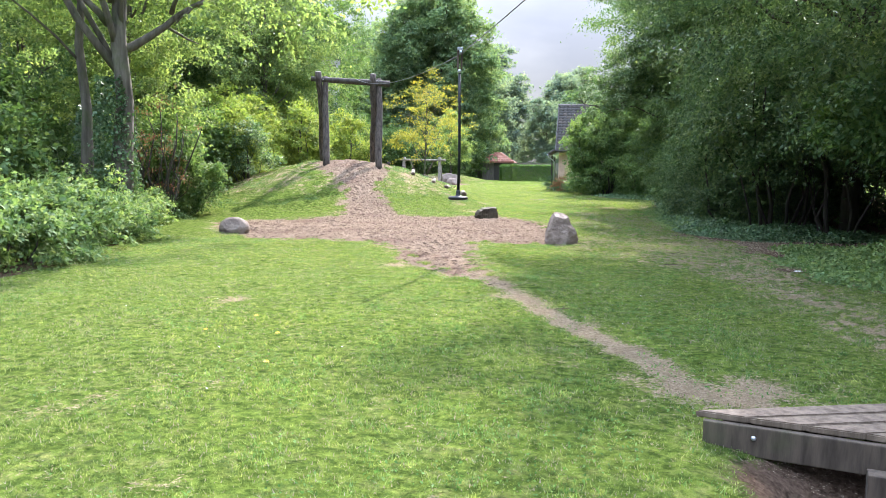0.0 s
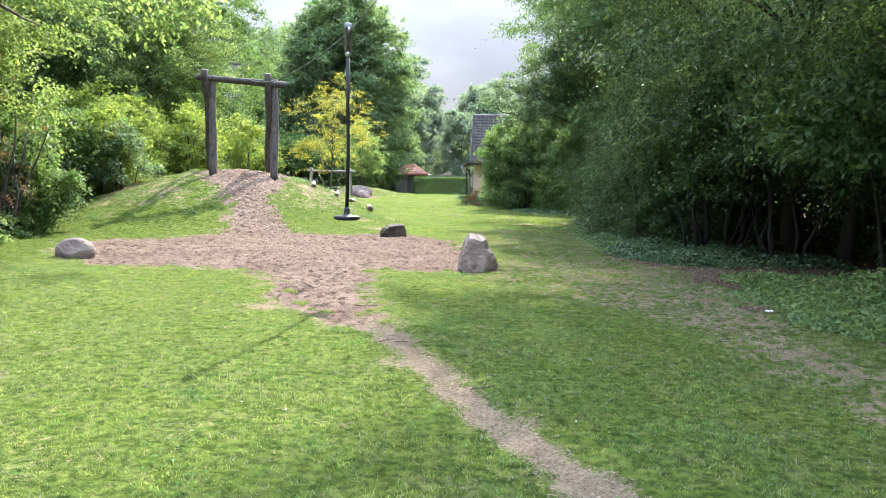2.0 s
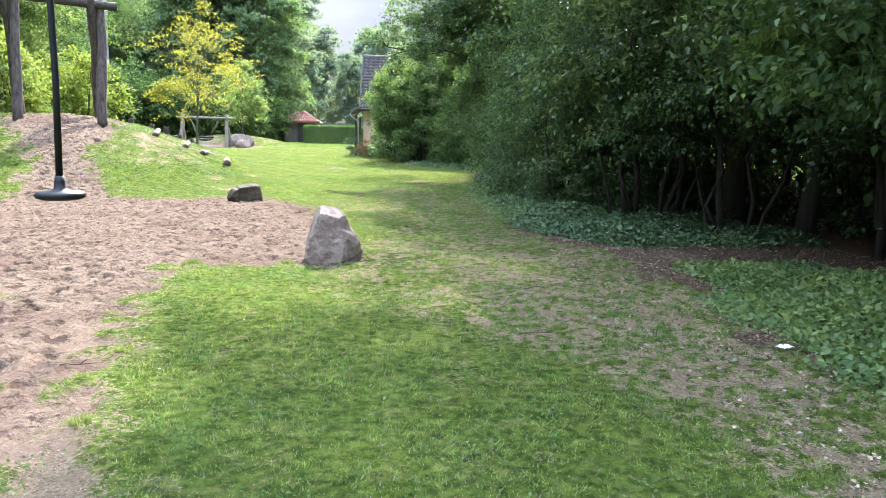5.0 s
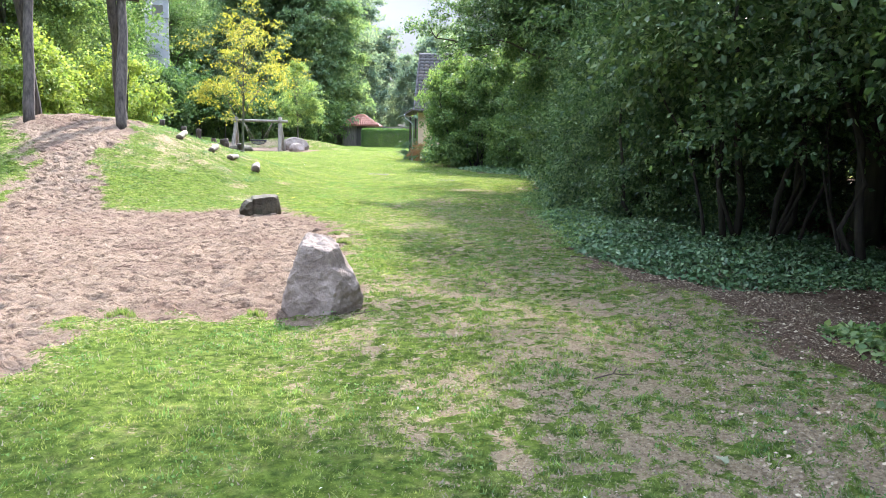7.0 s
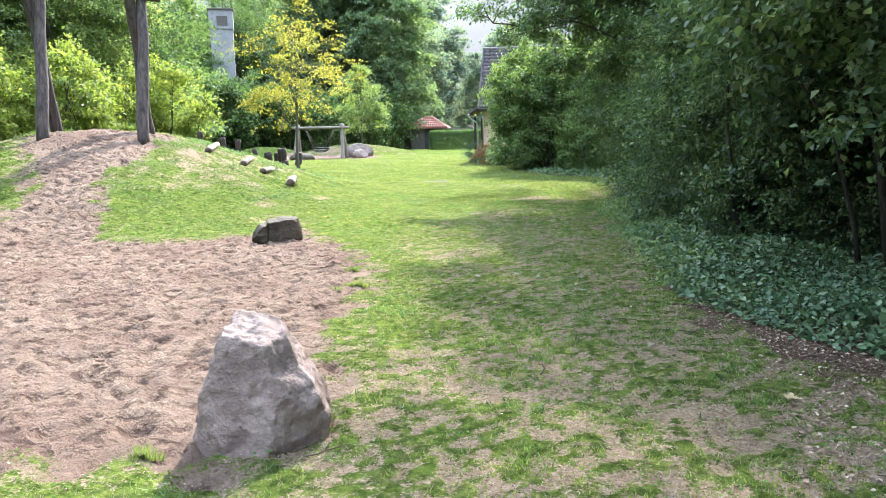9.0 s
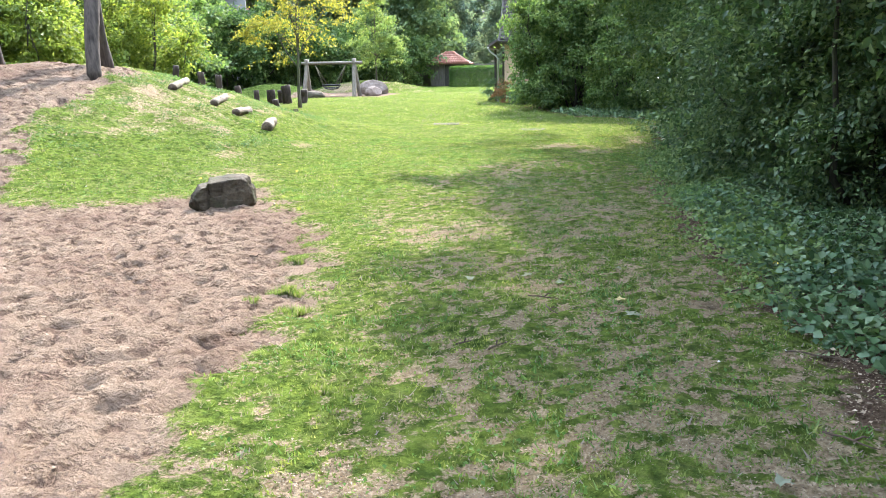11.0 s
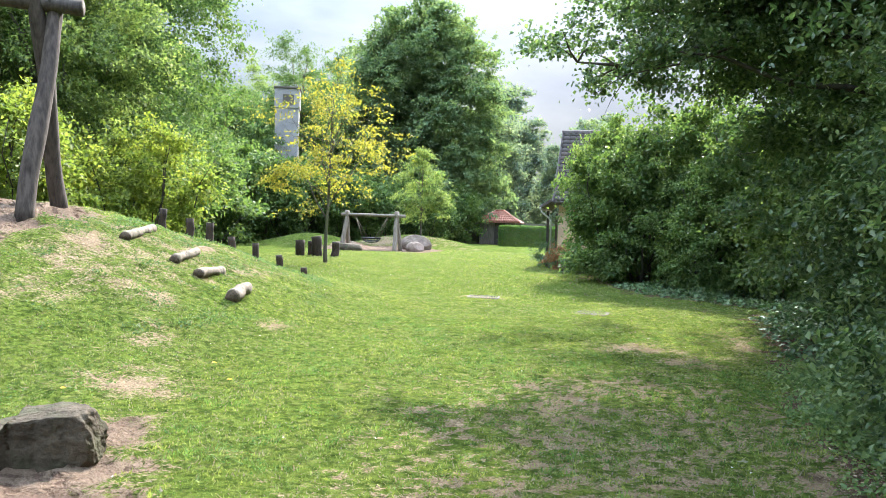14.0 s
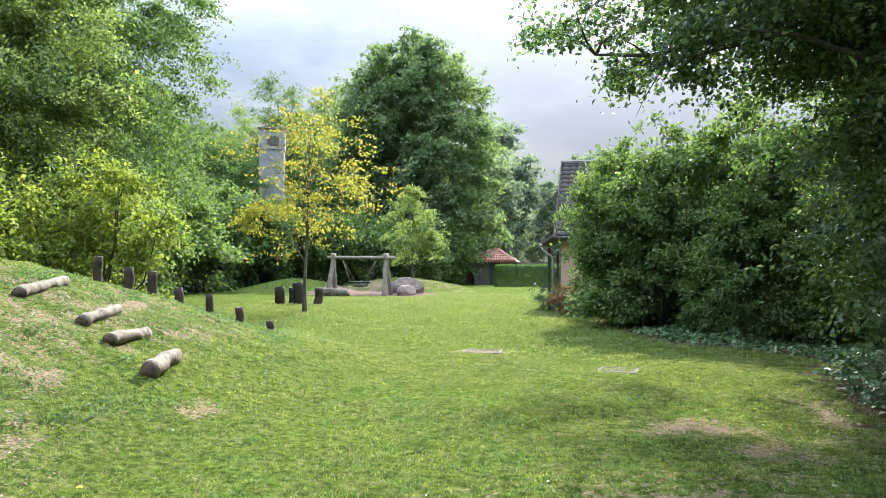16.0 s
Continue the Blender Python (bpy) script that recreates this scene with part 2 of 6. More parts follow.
def ground_material():
    """Lawn, sand, trodden earth; the masks say where, noise frays their edges."""
    k = Mat("ground_mixed", 1.0, 0, 0.0)
    n1, n2, n3, n4 = k.noise(0.9, 5), k.noise(6, 6, 0.65), k.noise(38, 5, 0.7), k.noise(140, 3, 0.7)
    grass = k.ramp(n2, [(0.28, (0.05, 0.08, 0.02)), (0.5, (0.105, 0.145, 0.034)), (0.72, (0.2, 0.195, 0.085))])
    grass = k.mix(k.ramp(n1, [(0.35, (0, 0, 0)), (0.7, (0.7, 0.7, 0.7))]), grass, (0.12, 0.17, 0.035))
    grass = k.mix(k.ramp(k.noise(15, 4, 0.65), [(0.36, (0, 0, 0)), (0.64, (1, 1, 1))]), k.mix(1.0, grass, (0.6, 0.68, 0.7), "MULTIPLY"), k.mix(1.0, grass, (1.6, 1.55, 1.45), "MULTIPLY"))
    grass = k.mix(0.55, grass, k.ramp(n4, [(0.25, (0.35, 0.38, 0.3)), (0.75, (1.25, 1.25, 1.1))]), "MULTIPLY")
    sand = k.ramp(n3, [(0.2, (0.16, 0.116, 0.083)), (0.5, (0.285, 0.214, 0.156)), (0.8, (0.395, 0.303, 0.224))])
    sand = k.mix(k.ramp(n2, [(0.3, (0.55, 0.55, 0.55)), (0.6, (0, 0, 0))]), sand, (0.20, 0.133, 0.1))
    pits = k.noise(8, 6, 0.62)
    # pits go dark: damp sand and the pits' own shade in one colour
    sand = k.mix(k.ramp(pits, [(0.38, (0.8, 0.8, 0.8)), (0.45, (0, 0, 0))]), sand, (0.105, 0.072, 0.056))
    sand = k.mix(k.ramp(n1, [(0.45, (0, 0, 0)), (0.68, (0.6, 0.6, 0.6))]), sand, (0.165, 0.108, 0.082))
    earth = k.ramp(n3, [(0.25, (0.13, 0.094, 0.06)), (0.5, (0.31, 0.23, 0.15)), (0.72, (0.47, 0.37, 0.25))])
    chips = k.ramp(n4, [(0.56, (0, 0, 0)), (0.66, (0.8, 0.8, 0.8))])
    earth = k.mix(chips, earth, (0.40, 0.335, 0.25))
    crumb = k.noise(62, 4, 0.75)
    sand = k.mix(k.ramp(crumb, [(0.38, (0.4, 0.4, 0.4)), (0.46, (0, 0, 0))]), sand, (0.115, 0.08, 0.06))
    litter = k.ramp(n3, [(0.25, (0.06, 0.04, 0.028)), (0.55, (0.14, 0.095, 0.068)), (0.8, (0.23, 0.16, 0.115))])
    fray = k.math("ADD", k.math("MULTIPLY", k.math("SUBTRACT", k.noise(13, 4, 0.6), 0.5), 0.6), k.math("MULTIPLY", k.math("SUBTRACT", n3, 0.5), 0.9))

    def mask(name, lo=0.42, hi=0.58):
        return k.ramp(k.math("ADD", k.attr(name), fray if name == "earth" else k.math("MULTIPLY", fray, 0.5)), [(lo, (0, 0, 0)), (hi, (1, 1, 1))])

    col = k.mix(mask("earth"), grass, earth)
    col = k.mix(mask("litter"), col, litter)
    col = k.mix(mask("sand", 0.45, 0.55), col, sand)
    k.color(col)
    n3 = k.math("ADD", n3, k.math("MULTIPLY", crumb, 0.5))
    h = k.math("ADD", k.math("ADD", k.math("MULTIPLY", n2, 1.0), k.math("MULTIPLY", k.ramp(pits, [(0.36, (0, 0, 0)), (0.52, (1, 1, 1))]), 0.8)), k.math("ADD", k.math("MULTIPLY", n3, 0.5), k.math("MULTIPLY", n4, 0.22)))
    k.bump(h, 1.0, 0.09)
    return k.m


GROUND = ground_material()


# ---- mesh helpers ----
def mesh_ob(name, verts, faces, mats, parent=None, smooth=True, index=None):
    me = bpy.data.meshes.new(name)
    me.from_pydata([tuple(v) for v in verts], [], faces)
    for m in mats if isinstance(mats, (list, tuple)) else [mats]:
        me.materials.append(m)
    if index is not None:
        me.polygons.foreach_set("material_index", np.array(index, dtype=np.int32))
    me.polygons.foreach_set("use_smooth", np.full(len(me.polygons), smooth))
    me.update()
    ob = new(name, me)
    ob.parent = parent
    return ob


def tri_mesh(name, verts, tris, mat, parent=None):
    """A mesh from arrays of points and triangles."""
    me = bpy.data.meshes.new(name)
    n = len(tris)
    me.vertices.add(len(verts))
    me.vertices.foreach_set("co", np.ascontiguousarray(verts, dtype=np.float32).ravel())
    me.loops.add(3 * n)
    me.loops.foreach_set("vertex_index", np.ascontiguousarray(tris, dtype=np.int32).ravel())
    me.polygons.add(n)
    me.polygons.foreach_set("loop_start", np.arange(0, 3 * n, 3, dtype=np.int32))
    me.materials.append(mat)
    me.update(calc_edges=True)
    ob = new(name, me)
    ob.parent = parent
    return ob


def part(name, bm, material, parent, label="", smooth=False):
    me = bpy.data.meshes.new(name)
    bm.to_mesh(me)
    bm.free()
    for m in material if isinstance(material, (list, tuple)) else [material]:
        me.materials.append(m)
    me.polygons.foreach_set("use_smooth", np.full(len(me.polygons), smooth))
    ob = new(name, me)
    ob.parent = parent
    if label:
        ob["label"] = label
    return ob


def thing(name, x, y, z, label, category, group="", kind="", rz=0):
    ob = new(name)
    ob.empty_display_size = 0.2
    ob.matrix_basis = pose(x, y, z, 0, 0, rz)
    return tagged(ob, label, category, group, kind)


def box(sx, sy, sz, x=0, y=0, z=0, bevel=0.01, m=None):
    """A bevelled box, its base's centre at x, y, z."""
    bm = bmesh.new()
    bmesh.ops.create_cube(bm, size=1)
    bmesh.ops.scale(bm, vec=(sx, sy, sz), verts=bm.verts)
    if bevel:
        bmesh.ops.bevel(bm, geom=bm.edges[:], offset=bevel, segments=2, affect="EDGES", profile=0.6)
    bmesh.ops.translate(bm, vec=(x, y, z + sz / 2), verts=bm.verts)
    if m:
        bmesh.ops.transform(bm, matrix=m, verts=bm.verts)
    return bm


def tube(V, F, pts, rads, n=8, cap=True):
    """A tapering tube along pts, added to the lists V and F."""
    base = len(V)
    pts = [Vector(p) for p in pts]
    for i, p in enumerate(pts):
        d = (pts[min(i + 1, len(pts) - 1)] - pts[max(i - 1, 0)]).normalized()
        u = d.cross(Vector((0.13, 0.97, 0.21))).normalized()
        w = d.cross(u)
        for j in range(n):
            a = 2 * math.pi * j / n
            V.append(p + (u * math.cos(a) + w * math.sin(a)) * rads[i])
    for i in range(len(pts) - 1):
        for j in range(n):
            k = (j + 1) % n
            F.append((base + i * n + j, base + i * n + k, base + (i + 1) * n + k, base + (i + 1) * n + j))
    if cap:
        F.append(tuple(base + j for j in reversed(range(n))))
        F.append(tuple(base + (len(pts) - 1) * n + j for j in range(n)))


def tube_ob(name, pts, rads, mat, parent=None, n=10, ends=None):
    V, F = [], []
    tube(V, F, pts, rads, n)
    mats, index = mat, None
    if ends:
        mats, index = [mat, ends], [0] * (len(F) - 2) + [1, 1]
    return mesh_ob(name, V, F, mats, parent, True, index)


def rough_log(name, pts, rad, mat, parent=None, n=14, seed=1, knobs=0.07, ends=None, steps=12):
    """A round timber with a slightly crooked, knotty outline."""
    a, b = Vector(pts[0]), Vector(pts[1])
    P, R = [], []
    for i in range(steps + 1):
        f = i / steps
        p = a.lerp(b, f)
        p += Vector((noise.noise(Vector((f * 2.3, seed, 1))), noise.noise(Vector((f * 2.3, seed, 7))), 0)) * (rad[0] if isinstance(rad, tuple) else rad) * 0.5 * (1 if 0 < i < steps else 0.3)
        r = rad[0] * (1 - f) + rad[1] * f if isinstance(rad, tuple) else rad
        P.append(p)
        R.append(r * (1 + knobs * noise.noise(Vector((f * 6, seed * 3.1, 2)))))
    V, F = [], []
    tube(V, F, P, R, n)
    for i, v in enumerate(V):
        ring = P[min(i // n, steps)]
        k = 1 + knobs * noise.noise(v * 7 + Vector((seed, 0, 0)))
        V[i] = ring + (v - ring) * k
    mats, index = (mat, None) if not ends else ([mat, ends], [0] * (len(F) - 2) + [1, 1])
    return mesh_ob(name, V, F, mats, parent, True, index)


# ---- leaves ----
def leaf_arrays(c, a, nrm, size, wide=0.32, fold=0.12, fine=False):
    """Folded leaf blades: points c, long axes a, normals nrm, lengths size."""
    a = a / np.linalg.norm(a, axis=1, keepdims=True)
    s = np.cross(nrm, a)
    s /= np.linalg.norm(s, axis=1, keepdims=True) + 1e-9
    up = np.cross(a, s)
    L = size[:, None]
    if fine:
        w1, w2 = s * L * wide, s * L * wide * 0.72
        v = np.stack([c, c + a * L * 0.28 + w1 + up * L * fold, c + a * L * 0.66 + w2 + up * L * fold * 0.5, c + a * L - up * L * 0.14, c + a * L * 0.66 - w2 + up * L * fold * 0.5, c + a * L * 0.28 - w1 + up * L * fold], 1).reshape(-1, 3)
        i = np.arange(len(c))[:, None] * 6
        return v, np.concatenate([i + [0, 1, 2], i + [0, 2, 3], i + [0, 3, 4], i + [0, 4, 5]], 1).reshape(-1, 3)
    v = np.stack([c, c + a * L * 0.45 + s * L * wide + up * L * fold, c + a * L - up * L * 0.1, c + a * L * 0.45 - s * L * wide + up * L * fold], 1).reshape(-1, 3)
    i = np.arange(len(c))[:, None] * 4
    t = np.concatenate([i + [0, 1, 2], i + [0, 2, 3]], 1).reshape(-1, 3)
    return v, t


def crown_points(rng, blobs, sprays, per, spray, inner=0.45, low=-0.75, squash=0.45):
    """Leaf places in sprays, gathered in clumps over the shells of blobs (x, y, z, rx, ry, rz); gives places, outward ways and spray centres."""
    B = np.array(blobs, dtype=float)
    area = (B[:, 3] * B[:, 4] + B[:, 3] * B[:, 5] + B[:, 4] * B[:, 5])
    clumps = max(6, sprays // 6)
    pick = rng.choice(len(B), clumps, p=area / area.sum())
    d = rng.normal(size=(clumps, 3))
    d /= np.linalg.norm(d, axis=1, keepdims=True)
    d[:, 2] = np.where(d[:, 2] < low, -d[:, 2], d[:, 2])
    ph = rng.uniform(0, 6.28, (len(B), 6))[pick]
    bump = np.sin(d[:, 0] * 5 + ph[:, 0]) * np.sin(d[:, 1] * 5 + ph[:, 1]) * 0.14 + np.sin(d[:, 2] * 9 + ph[:, 2] + d[:, 0] * 7) * 0.1
    rad = (inner + (1 - inner) * rng.random(clumps) ** 0.4) * (1 + bump)
    cc = B[pick, :3] + d * rad[:, None] * B[pick, 3:]
    own = rng.integers(0, clumps, sprays)
    wide = (0.19 * B[pick, 3:].mean(1) + 0.12)[own] * rng.uniform(0.5, 1.3, sprays)
    o = rng.normal(size=(sprays, 3))
    o /= np.linalg.norm(o, axis=1, keepdims=True)
    o = o * (rng.random(sprays) ** 0.5)[:, None] * wide[:, None]
    o[:, 2] *= 0.62
    cen = cc[own] + o + d[own] * (rng.random(sprays) ** 3 * wide * 1.3)[:, None]
    d = d[own]
    sp = spray * rng.uniform(0.5, 1.3, sprays) * 0.8
    off = rng.normal(size=(sprays, per, 3)) * 0.5
    lean = d[:, None, :] * np.abs(rng.normal(size=(sprays, per, 1))) * 0.6
    off = (off + lean) * sp[:, None, None]
    off[:, :, 2] *= squash
    off[:, :, 2] -= 0.25 * sp[:, None] * (off[:, :, 0] ** 2 + off[:, :, 1] ** 2) / (sp[:, None] ** 2)
    return (cen[:, None, :] + off).reshape(-1, 3), np.repeat(d, per, 0), cen


def leaves_ob(name, rng, c, out, size, mat, parent, wide=0.32, up=1.0, floor=None, fine=False):
    n = len(c)
    if floor is not None:
        keep = c[:, 2] > floor
        c, out, n = c[keep], out[keep], int(keep.sum())
    a = out * 0.6 + rng.normal(size=(n, 3)) * 0.8
    a[:, 2] -= 0.25
    nr = rng.normal(size=(n, 3)) * 0.55 + out * 0.25
    nr[:, 2] += up
    v, t = leaf_arrays(c, a, nr, size * rng.uniform(0.65, 1.3, n), wide, 0.12, fine)
    ob = tri_mesh(name, v, t, mat, parent)
    ob["kind"] = "stuff"
    return ob


def wobble(rng, a, b, n, amp):
    a, b = np.array(a, float), np.array(b, float)
    f = np.linspace(0, 1, n)[:, None]
    p = a + (b - a) * f
    w = np.cumsum(rng.normal(size=(n, 3)) * amp, 0)
    w -= w[0] + (w[-1] - w[0]) * f * 0.6
    return p + w


def make_tree(name, x, y, z, rng, trunk, blobs, mat, leaf, sprays, per, spray, bark=BARK, label="", limbs=12, category="tree", group="", inner=0.45, squash=0.45, wide=0.32, low=-0.75, floor=None, bare=0.25, fine=False):
    """A tree: tapered trunk with limbs, crown of leaf sprays. trunk: height, radius, lean x, lean y. Blobs are from its base."""
    ob = thing(name, x, y, z, label, category, group)
    h, r, lx, ly = trunk
    V, F = [], []
    spine = wobble(rng, (0, 0, -0.25), (lx, ly, h), 9, h * (0.012 if r > 0.1 else 0.003))
    rads = [r * (1.35 if i == 0 else 1.08 if i == 1 else 1 - 0.8 * i / 8) for i in range(9)]
    tube(V, F, spine, rads, 10)
    c, out, cen = crown_points(rng, blobs, sprays, per, spray, inner, low, squash)
    B = np.array(blobs)
    for i in range(limbs):
        f = rng.uniform(bare, 0.92)
        k = f * 8
        p0 = spine[int(k)] + (spine[min(int(k) + 1, 8)] - spine[int(k)]) * (k - int(k))
        up = [q for q in cen if q[2] > p0[2] - 0.2]
        tgt = up[rng.integers(len(up))] if up else cen[rng.integers(len(cen))]
        pts = wobble(rng, p0, p0 + (tgt - p0) * 0.95, 6, np.linalg.norm(tgt - p0) * 0.03)
        pts[1:5, 2] += np.linalg.norm(tgt - p0) * 0.05
        r0 = r * (1 - 0.75 * f) * rng.uniform(0.35, 0.6)
        tube(V, F, pts, [r0 * (1 - 0.16 * j) for j in range(6)], 6)
        for _ in range(2):
            q = cen[np.argsort(((cen - pts[3]) ** 2).sum(1))[rng.integers(min(12, len(cen)))]]
            tube(V, F, wobble(rng, pts[3], q, 4, 0.03), [r0 * 0.4, r0 * 0.3, r0 * 0.2, r0 * 0.1], 5)
    mesh_ob("trunk", V, F, bark, ob)
    leaves_ob("crown", rng, c, out, leaf, mat, ob, wide, floor=floor, fine=fine)
    return ob


def make_shrub(name, x, y, z, rng, blobs, mat, leaf, sprays, per, spray, label, category="shrub", group="", stems=9, inner=0.3, squash=0.5, wide=0.32, bark=BARK_DARK, up=1.0, fine=False):
    ob = thing(name, x, y, z, label, category, group)
    c, out, cen = crown_points(rng, blobs, sprays, per, spray, inner, -0.98, squash)
    V, F = [], []
    for i in range(stems):
        q = cen[rng.integers(len(cen))]
        a = rng.uniform(0, 6.28)
        p0 = np.array((q[0] * 0.3 + 0.12 * math.cos(a), q[1] * 0.3 + 0.12 * math.sin(a), -0.12))
        pts = wobble(rng, p0, q, 6, 0.05 + 0.03 * max(q[2], 0))
        rr = 0.012 + 0.012 * max(q[2], 0.2) * rng.uniform(0.5, 1.3)
        tube(V, F, pts, [rr * (1 - 0.15 * j) for j in range(6)], 5)
    mesh_ob("stem", V, F, bark, ob)
    leaves_ob("foliage", rng, c, out, leaf, mat, ob, wide, up, floor=-0.02, fine=fine)
    return ob


# ---- ground ----
def smooth01(v, a, b):
    f = np.clip((v - a) / (b - a), 0, 1)
    return f * f * (3 - 2 * f)


def vnoise(x, y, size, seed):
    """Smooth value noise, 0 to 1, of a given grain in metres."""
    tab = np.random.default_rng(seed).random((256, 256))
    u, v = np.asarray(x) / size + 91.3, np.asarray(y) / size + 37.7
    i, j = np.floor(u).astype(int), np.floor(v).astype(int)
    f, g = u - i, v - j
    f, g = f * f * (3 - 2 * f), g * g * (3 - 2 * g)
    a, b = tab[i % 256, j % 256], tab[(i + 1) % 256, j % 256]
    c, d = tab[i % 256, (j + 1) % 256], tab[(i + 1) % 256, (j + 1) % 256]
    return (a * (1 - f) + b * f) * (1 - g) + (c * (1 - f) + d * f) * g


def ground_z(x, y):
    """Height of the ground: nearly flat, the start mound, the low bank round the swing, the hollow under the deck."""
    x, y = np.asarray(x, float), np.asarray(y, float)
    base = 0.008 * np.clip(y - 22, 0, 20)
    ry_ = np.where(y < 28.3, 7.3, 7.8)
    rx_ = np.where(x > -9.5, 6.1, 6.6)
    r = np.hypot((x + 9.5) / rx_, (y - 28.3) / ry_)
    m = 1.72 * 0.5 * (1 + np.cos(np.pi * np.clip(r / 1.2, 0, 1)))
    r2 = np.hypot((x + 17.5) / 4.5, (y - 60) / 5.0)
    m2 = 0.75 * 0.5 * (1 + np.cos(np.pi * np.clip(r2, 0, 1)))
    r3 = np.hypot((x + 12.5) / 6.5, (y - 64.5) / 4.0)
    m3 = 0.8 * 0.5 * (1 + np.cos(np.pi * np.clip(r3, 0, 1)))
    hollow = -0.4 * np.exp(-(((x - 1.45) / 0.45) ** 2 + ((y - 3.72) / 0.38) ** 2))
    lump = (0.09 * (vnoise(x, y, 0.55, 81) - 0.5) + 0.05 * (vnoise(x, y, 0.24, 82) - 0.5)) * np.clip(m, 0, 0.6) / 0.6
    wave = 0.02 * np.sin(x * 0.9 + 1.3) * np.sin(y * 0.7) + 0.012 * np.sin(x * 2.1 + y * 1.7)
    return base + m + lump + np.maximum(m2, m3) + hollow + wave * smooth01(np.abs(y - 20), -1, 2) * 0.8


def gz(x, y):
    return float(ground_z(x, y))


def seg_dist(x, y, pts):
    """Distance to a polyline, in the plan."""
    best = np.full(np.shape(x), 1e9)
    for (ax, ay), (bx, by) in zip(pts, pts[1:]):
        f = np.clip(((x - ax) * (bx - ax) + (y - ay) * (by - ay)) / ((bx - ax) ** 2 + (by - ay) ** 2), 0, 1)
        best = np.minimum(best, np.hypot(x - ax - f * (bx - ax), y - ay - f * (by - ay)))
    return best


def in_poly(x, y, poly):
    """Signed distance to a polygon: positive inside."""
    inside = np.zeros(np.shape(x), bool)
    for (ax, ay), (bx, by) in zip(poly, poly[1:] + poly[:1]):
        hit = ((ay > y) != (by > y)) & (x < (bx - ax) * (y - ay) / (by - ay + 1e-12) + ax)
        inside ^= hit
    d = seg_dist(x, y, poly + poly[:1])
    return np.where(inside, d, -d)


SAND_PIT = [(-8.4, 15.9), (-7.1, 14.8), (-4.3, 14.3), (-3.4, 13.3), (-2.85, 11.6), (-2.2, 10.8), (-1.5, 9.9), (-1.2, 9.9), (-1.6, 11.3), (-2.0, 13.2), (-2.2, 14.7), (-1.6, 14.9), (-0.6, 15.0), (-0.2, 16.0), (-0.5, 17.0), (-0.8, 18.2), (-0.85, 19.5), (-1.4, 21.0), (-2.0, 21.8), (-3.0, 23.3), (-3.8, 22.6), (-5.2, 21.9), (-5.8, 22.6), (-6.4, 23.3), (-7.0, 24.5), (-7.2, 25.6), (-7.4, 27.2), (-7.5, 28.7), (-8.6, 29.3), (-9.9, 28.8), (-10.2, 27.0), (-9.4, 25.6), (-8.4, 24.5), (-7.85, 23.3), (-7.5, 21.9), (-7.3, 20.9), (-8.1, 20.1), (-9.1, 19.2), (-9.6, 18.2)]
SWING_SAND = [(-15.3, 55.2), (-9.4, 56.0), (-9.2, 60.0), (-11, 61.8), (-15.5, 61.3)]
TRACK = [(-1.5, 10.4), (-0.85, 8.9), (-0.4, 7.9), (0.1, 6.9), (0.6, 5.9), (0.75, 5.3)]
LITTER = [(2.9, 12.5), (3.3, 13.6), (2.9, 14.6), (3.0, 15.9), (2.4, 17.0), (2.1, 19.2), (1.95, 21), (1.9, 24), (2.3, 27.5), (2.6, 31), (3.2, 34.2), (0.8, 36.4), (-0.4, 40.4), (-0.6, 44), (16, 46), (16, 0), (5.2, 5), (4.2, 9.2)]
LITTER_LEFT = [(-7.4, 7.5), (-8.2, 10.7), (-11.5, 18.5), (-13.4, 24), (-15.5, 31), (-17, 40), (-22, 50), (-25, 66), (-60, 70), (-60, -5), (-8, -5)]
WORN_LINE = [(3.0, 6.5), (2.7, 8.5), (2.55, 10), (2.3, 12), (1.9, 14), (1.55, 16.5), (1.2, 19), (0.7, 22), (0.5, 25)]
WORN = [(0.35, 16.4, 0.55, 0.8), (-0.1, 21.0, 0.6, 1.0), (0.75, 28.3, 0.6, 0.5), (1.2, 27.5, 0.5, 0.4), (2.2, 29.4, 0.45, 1.5), (1.0, 5.25, 0.75, 0.42), (-4.3, 25.5, 0.3, 0.3), (-5.0, 26.6, 0.3, 0.4), (-6.7, 27.3, 0.6, 1.1), (-3.6, 24.2, 0.6, 0.5), (-3.9, 7.7, 0.3, 0.25), (0.2, 24.6, 0.7, 0.4), (2.0, 23.2, 0.5, 1.8), (-6.9, 31.5, 0.45, 0.4), (-6.3, 29.6, 0.3, 0.5), (-5.2, 29.2, 0.25, 0.3), (-3.75, 27.2, 0.25, 0.25), (-11.5, 68, 3.2, 3.5), (-2.3, 33.6, 0.55, 0.35), (0.05, 24.0, 0.5, 0.3), (-13.2, 62.6, 4.2, 1.7), (2.35, 22.3, 0.35, 0.5), (-0.9, 8.6, 0.3, 0.3), (-2.9, 11.1, 0.3, 0.35)]


